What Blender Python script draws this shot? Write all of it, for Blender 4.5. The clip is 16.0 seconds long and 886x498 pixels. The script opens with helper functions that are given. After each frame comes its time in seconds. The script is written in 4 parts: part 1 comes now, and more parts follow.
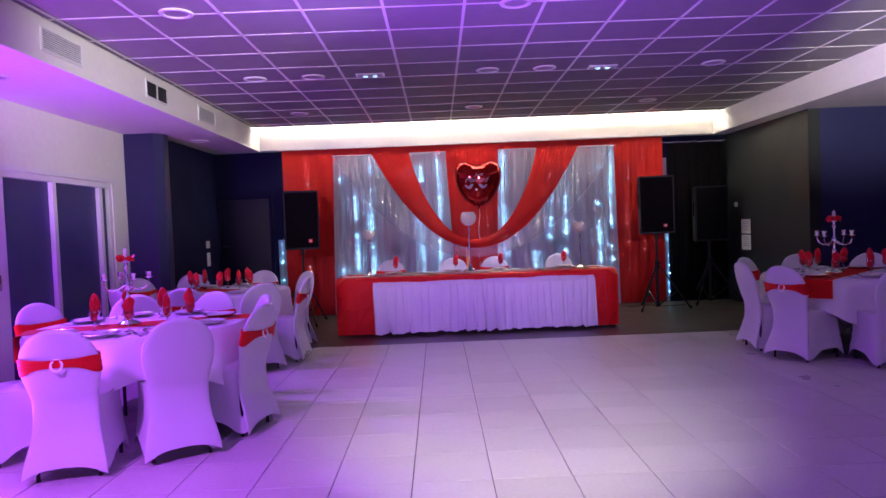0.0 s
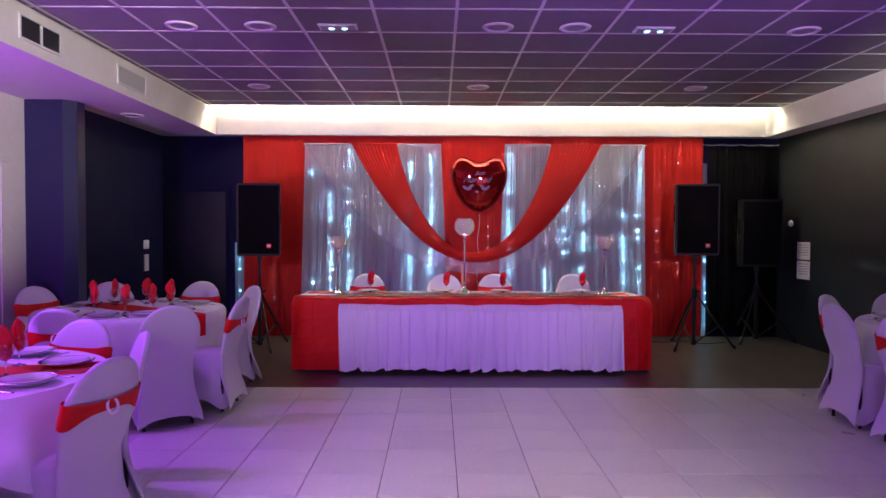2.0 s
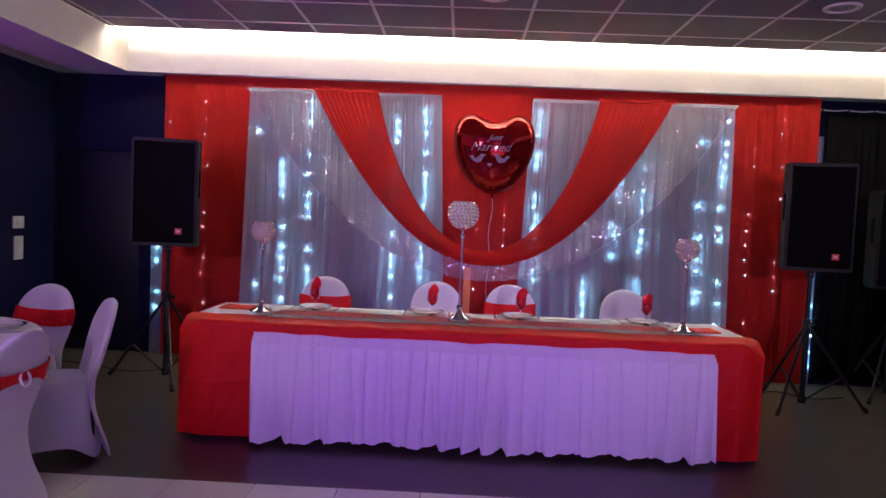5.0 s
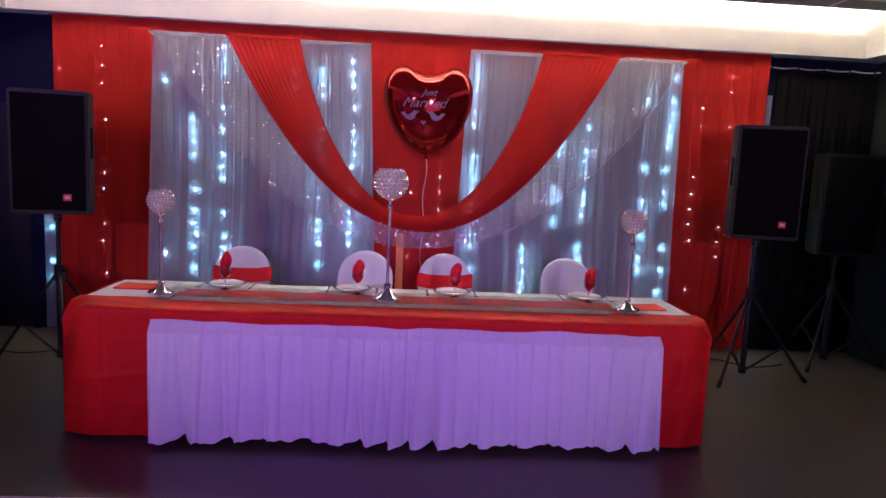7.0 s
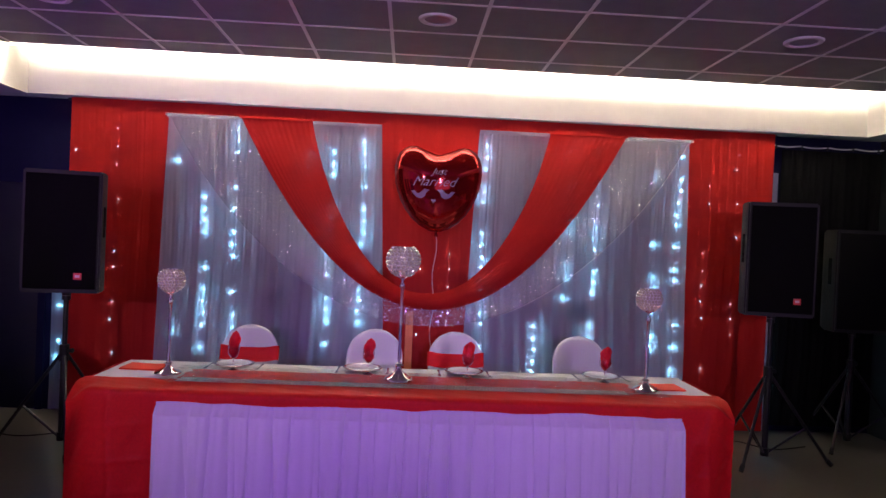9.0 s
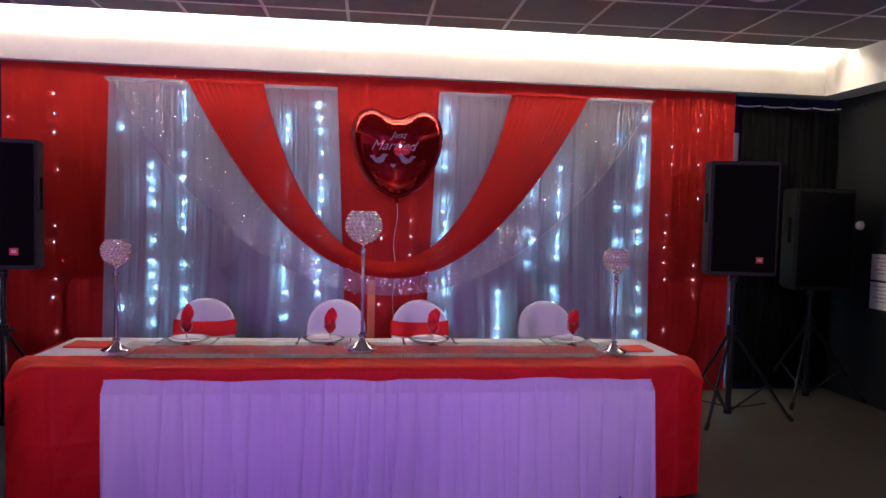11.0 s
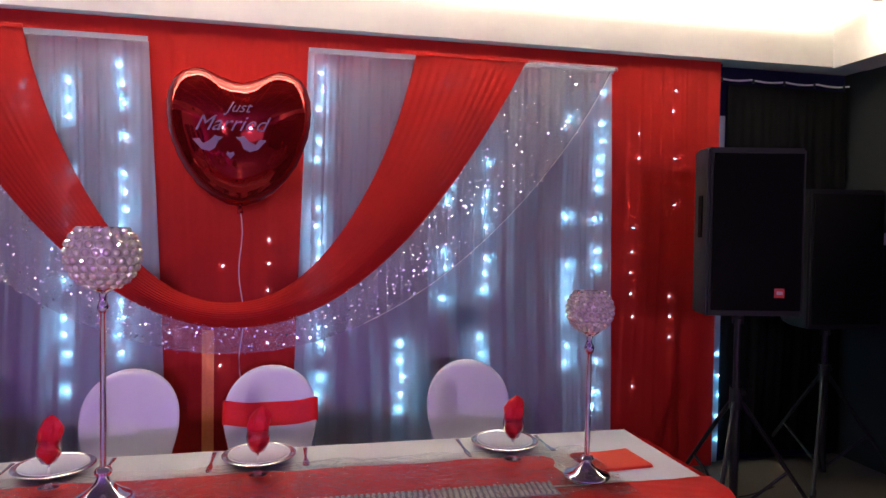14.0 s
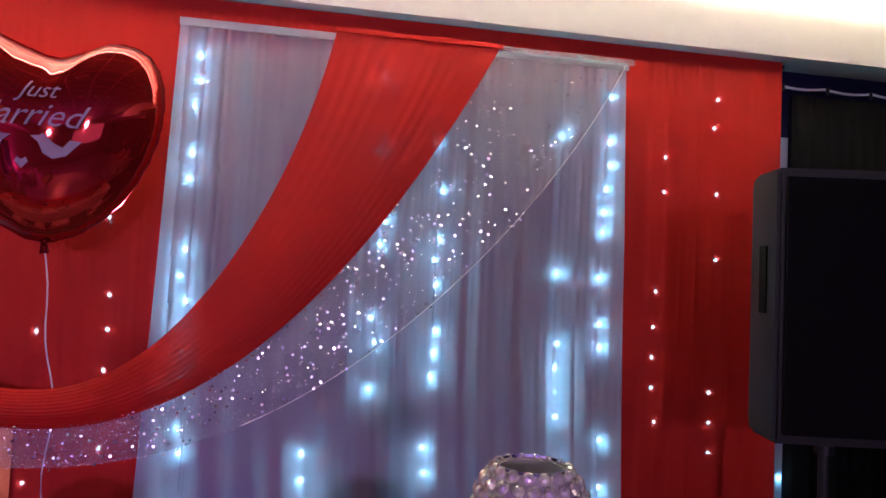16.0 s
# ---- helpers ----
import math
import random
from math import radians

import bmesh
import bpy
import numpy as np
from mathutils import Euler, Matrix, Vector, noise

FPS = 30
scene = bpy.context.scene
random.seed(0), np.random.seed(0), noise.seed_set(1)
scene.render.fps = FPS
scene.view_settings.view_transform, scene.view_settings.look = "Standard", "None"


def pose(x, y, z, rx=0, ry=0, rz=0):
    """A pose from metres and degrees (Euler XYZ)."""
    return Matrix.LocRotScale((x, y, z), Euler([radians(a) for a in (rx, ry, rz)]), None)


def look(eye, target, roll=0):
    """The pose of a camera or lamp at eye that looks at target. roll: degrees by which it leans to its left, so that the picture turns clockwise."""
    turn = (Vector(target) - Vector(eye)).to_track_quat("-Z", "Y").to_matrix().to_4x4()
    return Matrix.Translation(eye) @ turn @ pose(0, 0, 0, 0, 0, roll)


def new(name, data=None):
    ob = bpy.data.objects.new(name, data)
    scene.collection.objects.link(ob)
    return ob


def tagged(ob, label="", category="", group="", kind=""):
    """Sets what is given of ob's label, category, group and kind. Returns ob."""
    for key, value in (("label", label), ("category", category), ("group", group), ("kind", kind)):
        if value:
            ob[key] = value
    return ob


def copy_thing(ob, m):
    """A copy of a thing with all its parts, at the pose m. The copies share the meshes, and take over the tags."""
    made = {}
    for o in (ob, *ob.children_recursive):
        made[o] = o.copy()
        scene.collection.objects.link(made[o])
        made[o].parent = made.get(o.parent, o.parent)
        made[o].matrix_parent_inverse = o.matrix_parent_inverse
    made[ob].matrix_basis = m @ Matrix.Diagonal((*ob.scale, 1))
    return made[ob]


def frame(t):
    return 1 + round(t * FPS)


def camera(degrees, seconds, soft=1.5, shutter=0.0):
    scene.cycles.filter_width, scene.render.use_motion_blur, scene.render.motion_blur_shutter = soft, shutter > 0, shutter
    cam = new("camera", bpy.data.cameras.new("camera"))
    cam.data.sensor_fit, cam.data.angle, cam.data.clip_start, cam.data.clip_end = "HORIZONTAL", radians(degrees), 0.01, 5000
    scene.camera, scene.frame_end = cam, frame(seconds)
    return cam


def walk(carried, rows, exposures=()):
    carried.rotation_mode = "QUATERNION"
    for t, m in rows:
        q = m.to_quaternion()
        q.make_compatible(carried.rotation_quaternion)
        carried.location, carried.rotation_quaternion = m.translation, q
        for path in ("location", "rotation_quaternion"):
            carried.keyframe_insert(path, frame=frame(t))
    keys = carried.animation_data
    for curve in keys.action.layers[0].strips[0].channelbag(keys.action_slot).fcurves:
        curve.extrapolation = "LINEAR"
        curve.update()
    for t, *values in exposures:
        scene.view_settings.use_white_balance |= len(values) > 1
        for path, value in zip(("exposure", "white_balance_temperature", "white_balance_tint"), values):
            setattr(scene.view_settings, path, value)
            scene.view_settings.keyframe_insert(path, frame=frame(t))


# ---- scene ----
cam = camera(66.6, 16.0)
PATH = [
    (0, (-0.56, -8.724, 1.398), (-0.548, -6.726, 1.329), -2.3),
    (0.5, (-0.491, -8.268, 1.421), (-0.657, -6.276, 1.36), -1.8),
    (1, (-0.568, -7.834, 1.418), (-0.534, -5.835, 1.364), -2.1),
    (1.5, (-0.412, -7.292, 1.412), (-0.441, -5.293, 1.35), -0.4),
    (2, (-0.428, -6.826, 1.438), (-0.414, -4.827, 1.384), 0.2),
    (2.5, (-0.279, -6.32, 1.438), (-0.36, -4.322, 1.396), 1.3),
    (2.6, (-0.281, -6.206, 1.446), (-0.37, -4.208, 1.397), 0.1),
    (3, (-0.328, -5.896, 1.481), (-0.351, -3.898, 1.408), 2.4),
    (3.2, (-0.289, -5.677, 1.475), (-0.298, -3.678, 1.405), 0.5),
    (5.3, (-0.156, -3.973, 1.467), (-0.206, -1.977, 1.356), 2.7),
    (5.5, (-0.162, -3.843, 1.487), (-0.118, -1.847, 1.369), 1.9),
    (6, (-0.087, -3.703, 1.505), (-0.019, -1.708, 1.373), 2.5),
    (6.5, (-0.042, -3.678, 1.544), (0.032, -1.691, 1.331), 2.5),
    (7, (-0.071, -3.721, 1.604), (0.051, -1.74, 1.357), 2.7),
    (7.5, (-0.046, -3.728, 1.614), (0.047, -1.738, 1.435), 2.2),
    (8, (-0.088, -3.711, 1.628), (0.021, -1.721, 1.464), 2.1),
    (8.5, (-0.101, -3.707, 1.598), (0.008, -1.718, 1.414), 2.1),
    (9, (-0.125, -3.676, 1.611), (-0.022, -1.679, 1.588), 2.5),
    (9.5, (-0.14, -3.679, 1.587), (0.002, -1.686, 1.499), 1.2),
    (10, (-0.135, -3.662, 1.573), (0.062, -1.674, 1.466), 1.1),
    (10.2, (-0.158, -3.66, 1.566), (0.051, -1.674, 1.461), 1.0),
    (12.3, (-0.033, -2.898, 1.552), (0.207, -0.915, 1.456), 1.7),
    (12.5, (-0.012, -2.763, 1.558), (0.25, -0.783, 1.461), 0.7),
    (13, (0.152, -2.414, 1.556), (0.456, -0.44, 1.451), 2.3),
    (13.5, (0.228, -2.075, 1.553), (0.539, -0.1, 1.487), 2.3),
    (14, (0.388, -1.751, 1.574), (0.816, 0.201, 1.516), 0.8),
    (14.5, (0.613, -1.445, 1.588), (1.043, 0.508, 1.559), 3.0),
    (15, (0.724, -1.125, 1.613), (1.211, 0.813, 1.702), 1.1),
    (15.5, (0.937, -0.819, 1.6), (1.42, 1.119, 1.701), 1.4),
    (16, (1.048, -0.562, 1.611), (1.397, 1.405, 1.704), 2.5),
]
EXPOSURES = ((0.0, 0.17, 6350, 9), (1.5, 0.15, 6800, 6), (3.2, 0.14, 6850, 6), (5.3, -0.08, 6650, 9), (7.0, -0.05, 6600, 9), (8.5, -0.22, 6650, 9), (10.2, -0.22, 6700, 9), (12.3, -0.06, 6600, 8), (16.0, 0.0, 6650, 7))
walk(cam, [(t, look(eye, target, roll)) for t, eye, target, roll in PATH], EXPOSURES)

# ---- world and lights ----
world = bpy.data.worlds.new("world")
scene.world = world
world.use_nodes = True
world.node_tree.nodes["Background"].inputs[0].default_value = (0.05, 0.045, 0.09, 1)
world.node_tree.nodes["Background"].inputs[1].default_value = 0.05


def lamp(kind, eye, target, colour, watts, radius=0.1, cone=60, soft=0.5):
    data = bpy.data.lights.new("unseen_lamp", kind)
    data.color, data.energy = colour, watts
    data.shadow_soft_size = radius
    if kind == "SPOT":
        data.spot_size, data.spot_blend = radians(cone), soft
    ob = new("unseen_lamp", data)
    ob.matrix_world = look(eye, target)
    return ob


# violet light on the head table from behind the camera, as three unseen spots
for x in (-1.0, 0.0, 1.0):
    lamp("SPOT", (0.5 + x, -9.6, 2.3), (x - 0.05, 0.0, 0.5), (0.32, 0.04, 1.0), 560, 0.12, 16, 1.0)
# two soft lilac lamps on the backdrop, from high up behind the camera
for x, aim in ((-2.9, -1.3), (1.0, 1.2)):
    lamp("SPOT", (x, -9.8, 2.8), (aim, 2.2, 2.1), (0.8, 0.56, 1.0), 1030, 0.15, 29, 0.8)
# magenta floor uplighter beside the guest tables
lamp("SPOT", (-4.2, -5.1, 0.25), (-3.3, -3.9, 2.2), (0.42, 0.06, 1.0), 600, 0.12, 132, 0.9)
# violet uplighter behind the camera, on the ceiling
lamp("SPOT", (-2.4, -7.2, 0.3), (-0.7, -6.0, 3.0), (0.3, 0.08, 1.0), 2700, 0.12, 88, 0.9)
# violet spot added under the side soffit, to light the guest tables sideways
lamp("SPOT", (-4.2, -2.6, 2.5), (-1.9, -3.6, 0.2), (0.33, 0.05, 1.0), 380, 0.1, 105, 1.0)
# violet beam from the ceiling on the floor before the guest tables
lamp("SPOT", (-3.2, -7.6, 2.9), (-2.6, -5.6, 0.0), (0.46, 0.09, 1.0), 900, 0.12, 60, 1.0)
# unseen pale spot added behind the camera, to brighten the side recess's soffit
lamp("SPOT", (1.9, -7.6, 2.2), (3.9, -2.6, 2.92), (1.0, 0.94, 0.82), 2600, 0.12, 26, 0.9)
# another unseen pale spot, added to brighten the soffit above the glazed doors
lamp("SPOT", (1.5, -8.2, 2.2), (-3.3, -2.0, 2.9), (1.0, 0.96, 0.9), 1500, 0.12, 27, 0.9)
# pale light on the dance floor
lamp("SPOT", (-0.2, -7.4, 2.93), (0.05, -4.0, 0.0), (1.0, 0.93, 0.87), 620, 0.15, 47, 0.9)
# soft area fill added behind the camera, at the room's unseen far end
far = lamp("AREA", (1.6, -10.6, 2.1), (-0.6, 0.0, 1.6), (0.62, 0.42, 1.0), 30)
far.data.shape, far.data.size, far.data.size_y = "RECTANGLE", 4.0, 1.2


# ---- materials ----
def mat(name, base, rough=0.6, metal=0.0, vary=0.12, scale=6.0, bump=0.0, bump_scale=120.0, sheen=0.0, coat=0.0, clear=0.0, through_light=0.0, spread=0.0, trans=0.0, spec=0.5):
    m = bpy.data.materials.new(name)
    m.use_nodes = True
    nt = m.node_tree
    N, L = nt.nodes, nt.links
    b = N["Principled BSDF"]
    out = N["Material Output"]
    co = N.new("ShaderNodeTexCoord")
    if vary:
        n1 = N.new("ShaderNodeTexNoise")
        n1.inputs["Scale"].default_value, n1.inputs["Detail"].default_value = scale, 6
        n2 = N.new("ShaderNodeTexNoise")
        n2.inputs["Scale"].default_value, n2.inputs["Detail"].default_value = scale * 14, 3
        L.new(co.outputs["Object"], n1.inputs["Vector"])
        L.new(co.outputs["Object"], n2.inputs["Vector"])
        add = N.new("ShaderNodeMath")
        add.operation = "ADD"
        L.new(n1.outputs["Fac"], add.inputs[0])
        L.new(n2.outputs["Fac"], add.inputs[1])
        mr = N.new("ShaderNodeMapRange")
        mr.inputs["From Min"].default_value, mr.inputs["From Max"].default_value = 0.6, 1.4
        mr.inputs["To Min"].default_value, mr.inputs["To Max"].default_value = 1 - vary, 1 + vary
        L.new(add.outputs[0], mr.inputs["Value"])
        hs = N.new("ShaderNodeHueSaturation")
        hs.inputs["Color"].default_value = (*base, 1)
        L.new(mr.outputs[0], hs.inputs["Value"])
        if spread:
            oi = N.new("ShaderNodeObjectInfo")
            m2 = N.new("ShaderNodeMapRange")
            m2.inputs["To Min"].default_value, m2.inputs["To Max"].default_value = 1 - spread, 1 + spread
            L.new(oi.outputs["Random"], m2.inputs["Value"])
            mu = N.new("ShaderNodeMath")
            mu.operation = "MULTIPLY"
            L.new(mr.outputs[0], mu.inputs[0])
            L.new(m2.outputs[0], mu.inputs[1])
            L.new(mu.outputs[0], hs.inputs["Value"])
        L.new(hs.outputs[0], b.inputs["Base Color"])
        r2 = N.new("ShaderNodeMapRange")
        r2.inputs["To Min"].default_value, r2.inputs["To Max"].default_value = max(0.02, rough - 0.08), min(1, rough + 0.08)
        L.new(n1.outputs["Fac"], r2.inputs["Value"])
        L.new(r2.outputs[0], b.inputs["Roughness"])
    else:
        b.inputs["Base Color"].default_value = (*base, 1)
        b.inputs["Roughness"].default_value = rough
    b.inputs["Metallic"].default_value = metal
    b.inputs["Specular IOR Level"].default_value = spec
    if sheen:
        b.inputs["Sheen Weight"].default_value = sheen
    if coat:
        b.inputs["Coat Weight"].default_value = coat
        b.inputs["Coat Roughness"].default_value = 0.12
    if trans:
        b.inputs["Transmission Weight"].default_value = trans
    if bump:
        nb = N.new("ShaderNodeTexNoise")
        nb.inputs["Scale"].default_value, nb.inputs["Detail"].default_value = bump_scale, 4
        L.new(co.outputs["Object"], nb.inputs["Vector"])
        bp = N.new("ShaderNodeBump")
        bp.inputs["Strength"].default_value, bp.inputs["Distance"].default_value = bump, 0.01
        L.new(nb.outputs["Fac"], bp.inputs["Height"])
        L.new(bp.outputs[0], b.inputs["Normal"])
    last = b.outputs[0]
    if through_light:
        tl = N.new("ShaderNodeBsdfTranslucent")
        tl.inputs["Color"].default_value = (*base, 1)
        mx = N.new("ShaderNodeMixShader")
        mx.inputs[0].default_value = through_light
        L.new(last, mx.inputs[1])
        L.new(tl.outputs[0], mx.inputs[2])
        last = mx.outputs[0]
    if clear:
        tp = N.new("ShaderNodeBsdfTransparent")
        mx = N.new("ShaderNodeMixShader")
        mx.inputs[0].default_value = clear
        L.new(last, mx.inputs[1])
        L.new(tp.outputs[0], mx.inputs[2])
        last = mx.outputs[0]
    L.new(last, out.inputs["Surface"])
    return m


def glow(name, colour, strength):
    m = bpy.data.materials.new(name)
    m.use_nodes = True
    b = m.node_tree.nodes["Principled BSDF"]
    b.inputs["Base Color"].default_value = (*colour, 1)
    b.inputs["Emission Color"].default_value = (*colour, 1)
    b.inputs["Emission Strength"].default_value = strength
    return m


TILE = mat("floor_tile", (0.56, 0.53, 0.5), 0.3, vary=0.1, scale=3.0, bump=0.02, bump_scale=30, spread=0.06)
GROUT = mat("grout", (0.075, 0.068, 0.066), 0.9)
VINYL = mat("dark_vinyl", (0.075, 0.062, 0.049), 0.33, vary=0.2, scale=2.0, bump=0.03)
WHITE_WALL = mat("white_wall_paint", (0.74, 0.7, 0.66), 0.75, vary=0.05, scale=1.2, bump=0.05, bump_scale=220)
BLACK_WALL = mat("black_wall_paint", (0.0045, 0.0045, 0.028), 0.7, vary=0.15, scale=1.5, bump=0.08, bump_scale=200, spec=0.12)
# the white wall paint, darkened to offset the strong strip light on it
BULKHEAD = mat("dimmed_white_paint", (0.66, 0.64, 0.59), 0.8, vary=0.04, scale=1.2, bump=0.05, bump_scale=220)
DARK_WALL = mat("charcoal_wall_paint", (0.012, 0.013, 0.014), 0.5, vary=0.15, scale=1.5, bump=0.08, bump_scale=200)
NAVY = mat("navy_tinted_paint", (0.012, 0.013, 0.06), 0.45, vary=0.12, scale=1.5, bump=0.06, bump_scale=200)
PANEL = mat("ceiling_panel", (0.21, 0.2, 0.195), 0.85, vary=0.12, scale=9.0, bump=0.15, bump_scale=260)
TBAR = mat("ceiling_grid_metal", (0.64, 0.61, 0.59), 0.5, vary=0.05)
WHITE_PLASTIC = mat("white_plastic", (0.72, 0.71, 0.68), 0.4, vary=0.05)
FRAME_PAINT = mat("white_window_paint", (0.7, 0.68, 0.68), 0.4, vary=0.05)
DOOR_BLACK = mat("black_door_paint", (0.0045, 0.0048, 0.017), 0.5, vary=0.15, scale=2.0, spec=0.3)
# dark glass pane; the violet it reflects is put into its navy colour
NIGHT_GLASS = mat("dark_pane_navy_tint", (0.03, 0.023, 0.14), 0.4, vary=0.1, bump=0.05)
VENT_DARK = mat("dark_vent", (0.03, 0.03, 0.035), 0.6)
COVE = glow("cove_strip", (1.0, 0.93, 0.76), 235.0)
# glow of the added strip that brightens the table and lower backdrop
FILL_STRIP = glow("fill_strip", (1.0, 0.9, 0.76), 75.0)
LAMP_OFF = mat("opal_downlight", (0.26, 0.25, 0.25), 0.3, vary=0.04)
EM_GLOW = glow("emergency_led", (0.5, 0.95, 1.0), 1.4)
RED_CLOTH = mat("red_polyester_drape", (0.5, 0.016, 0.012), 0.6, vary=0.08, scale=2.5, bump=0.05, bump_scale=300, through_light=0.25, clear=0.04, spec=0.15)
# orange colour that stands for light leaking through the backdrop's seam
SEAM_LIGHT = mat("seam_light_cloth", (0.88, 0.24, 0.06), 0.5, vary=0.1, scale=5, bump=0.05, bump_scale=300)
RED_SWAG = mat("red_chiffon", (0.46, 0.012, 0.009), 0.65, vary=0.08, scale=3.0, through_light=0.18, clear=0.03, spec=0.15)
SATIN = mat("red_satin", (0.62, 0.013, 0.012), 0.5, vary=0.12, scale=5.0, spec=0.14, bump=0.04, bump_scale=40)
# the red satin again, with the warm cove light put into its colour
RUNNER = mat("warm_lit_satin", (0.86, 0.045, 0.035), 0.42, vary=0.1, scale=5.0, spec=0.3, bump=0.04, bump_scale=40)
# white cloth; the cool glow of the fairy lights is put into its colour
SHEER = mat("white_sheer_lit_cool", (0.48, 0.51, 0.62), 0.8, vary=0.05, through_light=0.58, clear=0.09, spec=0.1)
SILVER = mat("silver_sequin_mesh", (0.55, 0.56, 0.61), 0.5, metal=0.0, vary=0.25, scale=40, through_light=0.3, clear=0.685)
SEQUIN = mat("sequin", (0.95, 0.95, 0.97), 0.25, metal=1.0, vary=0)
COVER = mat("white_spandex", (0.64, 0.63, 0.65), 0.6, vary=0.03, scale=4, sheen=0.1, bump=0.03, bump_scale=400)
LINEN = mat("white_tablecloth", (0.78, 0.77, 0.77), 0.6, vary=0.04, sheen=0.2, bump=0.04, bump_scale=350)
SKIRT = mat("white_pleated_skirt", (0.8, 0.79, 0.82), 0.6, vary=0.03, sheen=0.3, bump=0.03, bump_scale=350)
NAPKIN = mat("red_napkin", (0.75, 0.012, 0.024), 0.55, vary=0.12, scale=9, spec=0.3, bump=0.08, bump_scale=90)
# red napkin cloth, turned orange to carry the warm light from the cove
FLAT_NAPKIN = mat("warm_lit_napkin", (0.78, 0.06, 0.025), 0.55, vary=0.1, scale=9, spec=0.3, bump=0.08, bump_scale=90)
CHROME = mat("chrome", (0.85, 0.85, 0.87), 0.08, metal=1.0, vary=0)
STEEL = mat("steel_cutlery", (0.7, 0.7, 0.72), 0.18, metal=1.0, vary=0.04)
CRYSTAL = mat("cut_crystal", (0.96, 0.93, 0.72), 0.1, metal=0.55, vary=0, spec=0.9)
DIAMANTE = mat("diamante", (0.95, 0.93, 0.88), 0.2, metal=0.0, vary=0.15, scale=60)
WIRE_GLOBE = mat("silver_wire_globe", (0.75, 0.73, 0.66), 0.3, metal=0.4, vary=0, clear=0.2)
PORCELAIN = mat("porcelain", (0.8, 0.79, 0.77), 0.15, vary=0.03, coat=0.5)
CHARGER = mat("silver_charger", (0.66, 0.65, 0.66), 0.24, metal=0.85, vary=0.06)
GLASS = mat("clear_glass", (1, 1, 1), 0.02, vary=0, trans=1.0)


def film():
    """Clear film: transparent, with gloss that grows at shallow angles."""
    m = bpy.data.materials.new("clear_plastic_film")
    m.use_nodes = True
    N, L = m.node_tree.nodes, m.node_tree.links
    N.remove(N["Principled BSDF"])
    co, nz, rp, bp = N.new("ShaderNodeTexCoord"), N.new("ShaderNodeTexNoise"), N.new("ShaderNodeMath"), N.new("ShaderNodeBump")
    nz.inputs["Scale"].default_value, nz.inputs["Detail"].default_value, nz.inputs["Distortion"].default_value = 8, 4, 1.6
    rp.operation, rp.inputs[1].default_value = "PINGPONG", 0.12
    bp.inputs["Strength"].default_value, bp.inputs["Distance"].default_value = 0.85, 0.05
    fr, tp, gl, mx = N.new("ShaderNodeFresnel"), N.new("ShaderNodeBsdfTransparent"), N.new("ShaderNodeBsdfGlossy"), N.new("ShaderNodeMixShader")
    fr.inputs["IOR"].default_value = 1.46
    gl.inputs["Roughness"].default_value = 0.03
    L.new(co.outputs["Object"], nz.inputs["Vector"])
    L.new(nz.outputs["Fac"], rp.inputs[0])
    L.new(rp.outputs[0], bp.inputs["Height"])
    L.new(bp.outputs[0], gl.inputs["Normal"])
    L.new(bp.outputs[0], fr.inputs["Normal"])
    L.new(fr.outputs[0], mx.inputs[0])
    L.new(tp.outputs[0], mx.inputs[1])
    L.new(gl.outputs[0], mx.inputs[2])
    L.new(mx.outputs[0], N["Material Output"].inputs["Surface"])
    return m


FILM = film()
BLACK_PLASTIC = mat("black_speaker_paint", (0.013, 0.013, 0.0125), 0.5, spec=0.25, vary=0.2, bump=0.15, bump_scale=300)
GRILLE = mat("black_speaker_grille", (0.0065, 0.0065, 0.006), 0.8, spec=0.06, vary=0.25, scale=40, bump=0.4, bump_scale=500)
BADGE = mat("red_badge", (0.75, 0.06, 0.05), 0.4, vary=0.05)
BADGE_MARK = mat("pale_badge_mark", (0.8, 0.55, 0.5), 0.4, vary=0.05)
BLACK_METAL = mat("black_metal_tube", (0.015, 0.015, 0.016), 0.4, metal=0.3, vary=0.15)
BLACK_CLOTH = mat("black_drape", (0.005, 0.005, 0.005), 0.9, vary=0.2, spec=0.05)
FOIL = mat("red_foil", (0.28, 0.009, 0.009), 0.045, metal=0.72, vary=0, scale=3, bump=0.015, bump_scale=12)
FOIL_PRINT = mat("pale_print_on_foil", (0.25, 0.16, 0.24), 0.5, metal=0.0, vary=0.08)
RIBBON = mat("pale_ribbon", (0.7, 0.55, 0.55), 0.4, vary=0.05)
WAX = mat("white_candle_wax", (0.82, 0.78, 0.72), 0.5, vary=0.03)
BULB = glow("cool_white_led", (0.22, 0.68, 1.0), 70.0)
BULB_OFF = mat("unlit_led", (0.6, 0.65, 0.68), 0.2, vary=0)
WIRE = mat("clear_wire", (0.5, 0.52, 0.52), 0.3, vary=0)
PRINT = mat("grey_print_and_backing", (0.35, 0.34, 0.36), 0.7, vary=0.05)
PAPER = mat("white_paper", (0.75, 0.73, 0.72), 0.7, vary=0.05)


# ---- mesh helpers ----
def put(name, bm, material, smooth=True):
    me = bpy.data.meshes.new(name)
    bmesh.ops.recalc_face_normals(bm, faces=bm.faces)
    bm.to_mesh(me)
    bm.free()
    me.materials.append(material)
    if smooth:
        for p in me.polygons:
            p.use_smooth = True
        me.set_sharp_from_angle(angle=radians(40))
    return me


def part(name, bm, material, parent, label="", smooth=True):
    ob = new(name, put(name, bm, material, smooth))
    ob.parent = parent
    return tagged(ob, label)


def share(name, mesh, parent, place, label=""):
    ob = new(name, mesh)
    ob.parent = parent
    ob.matrix_basis = place
    return tagged(ob, label)


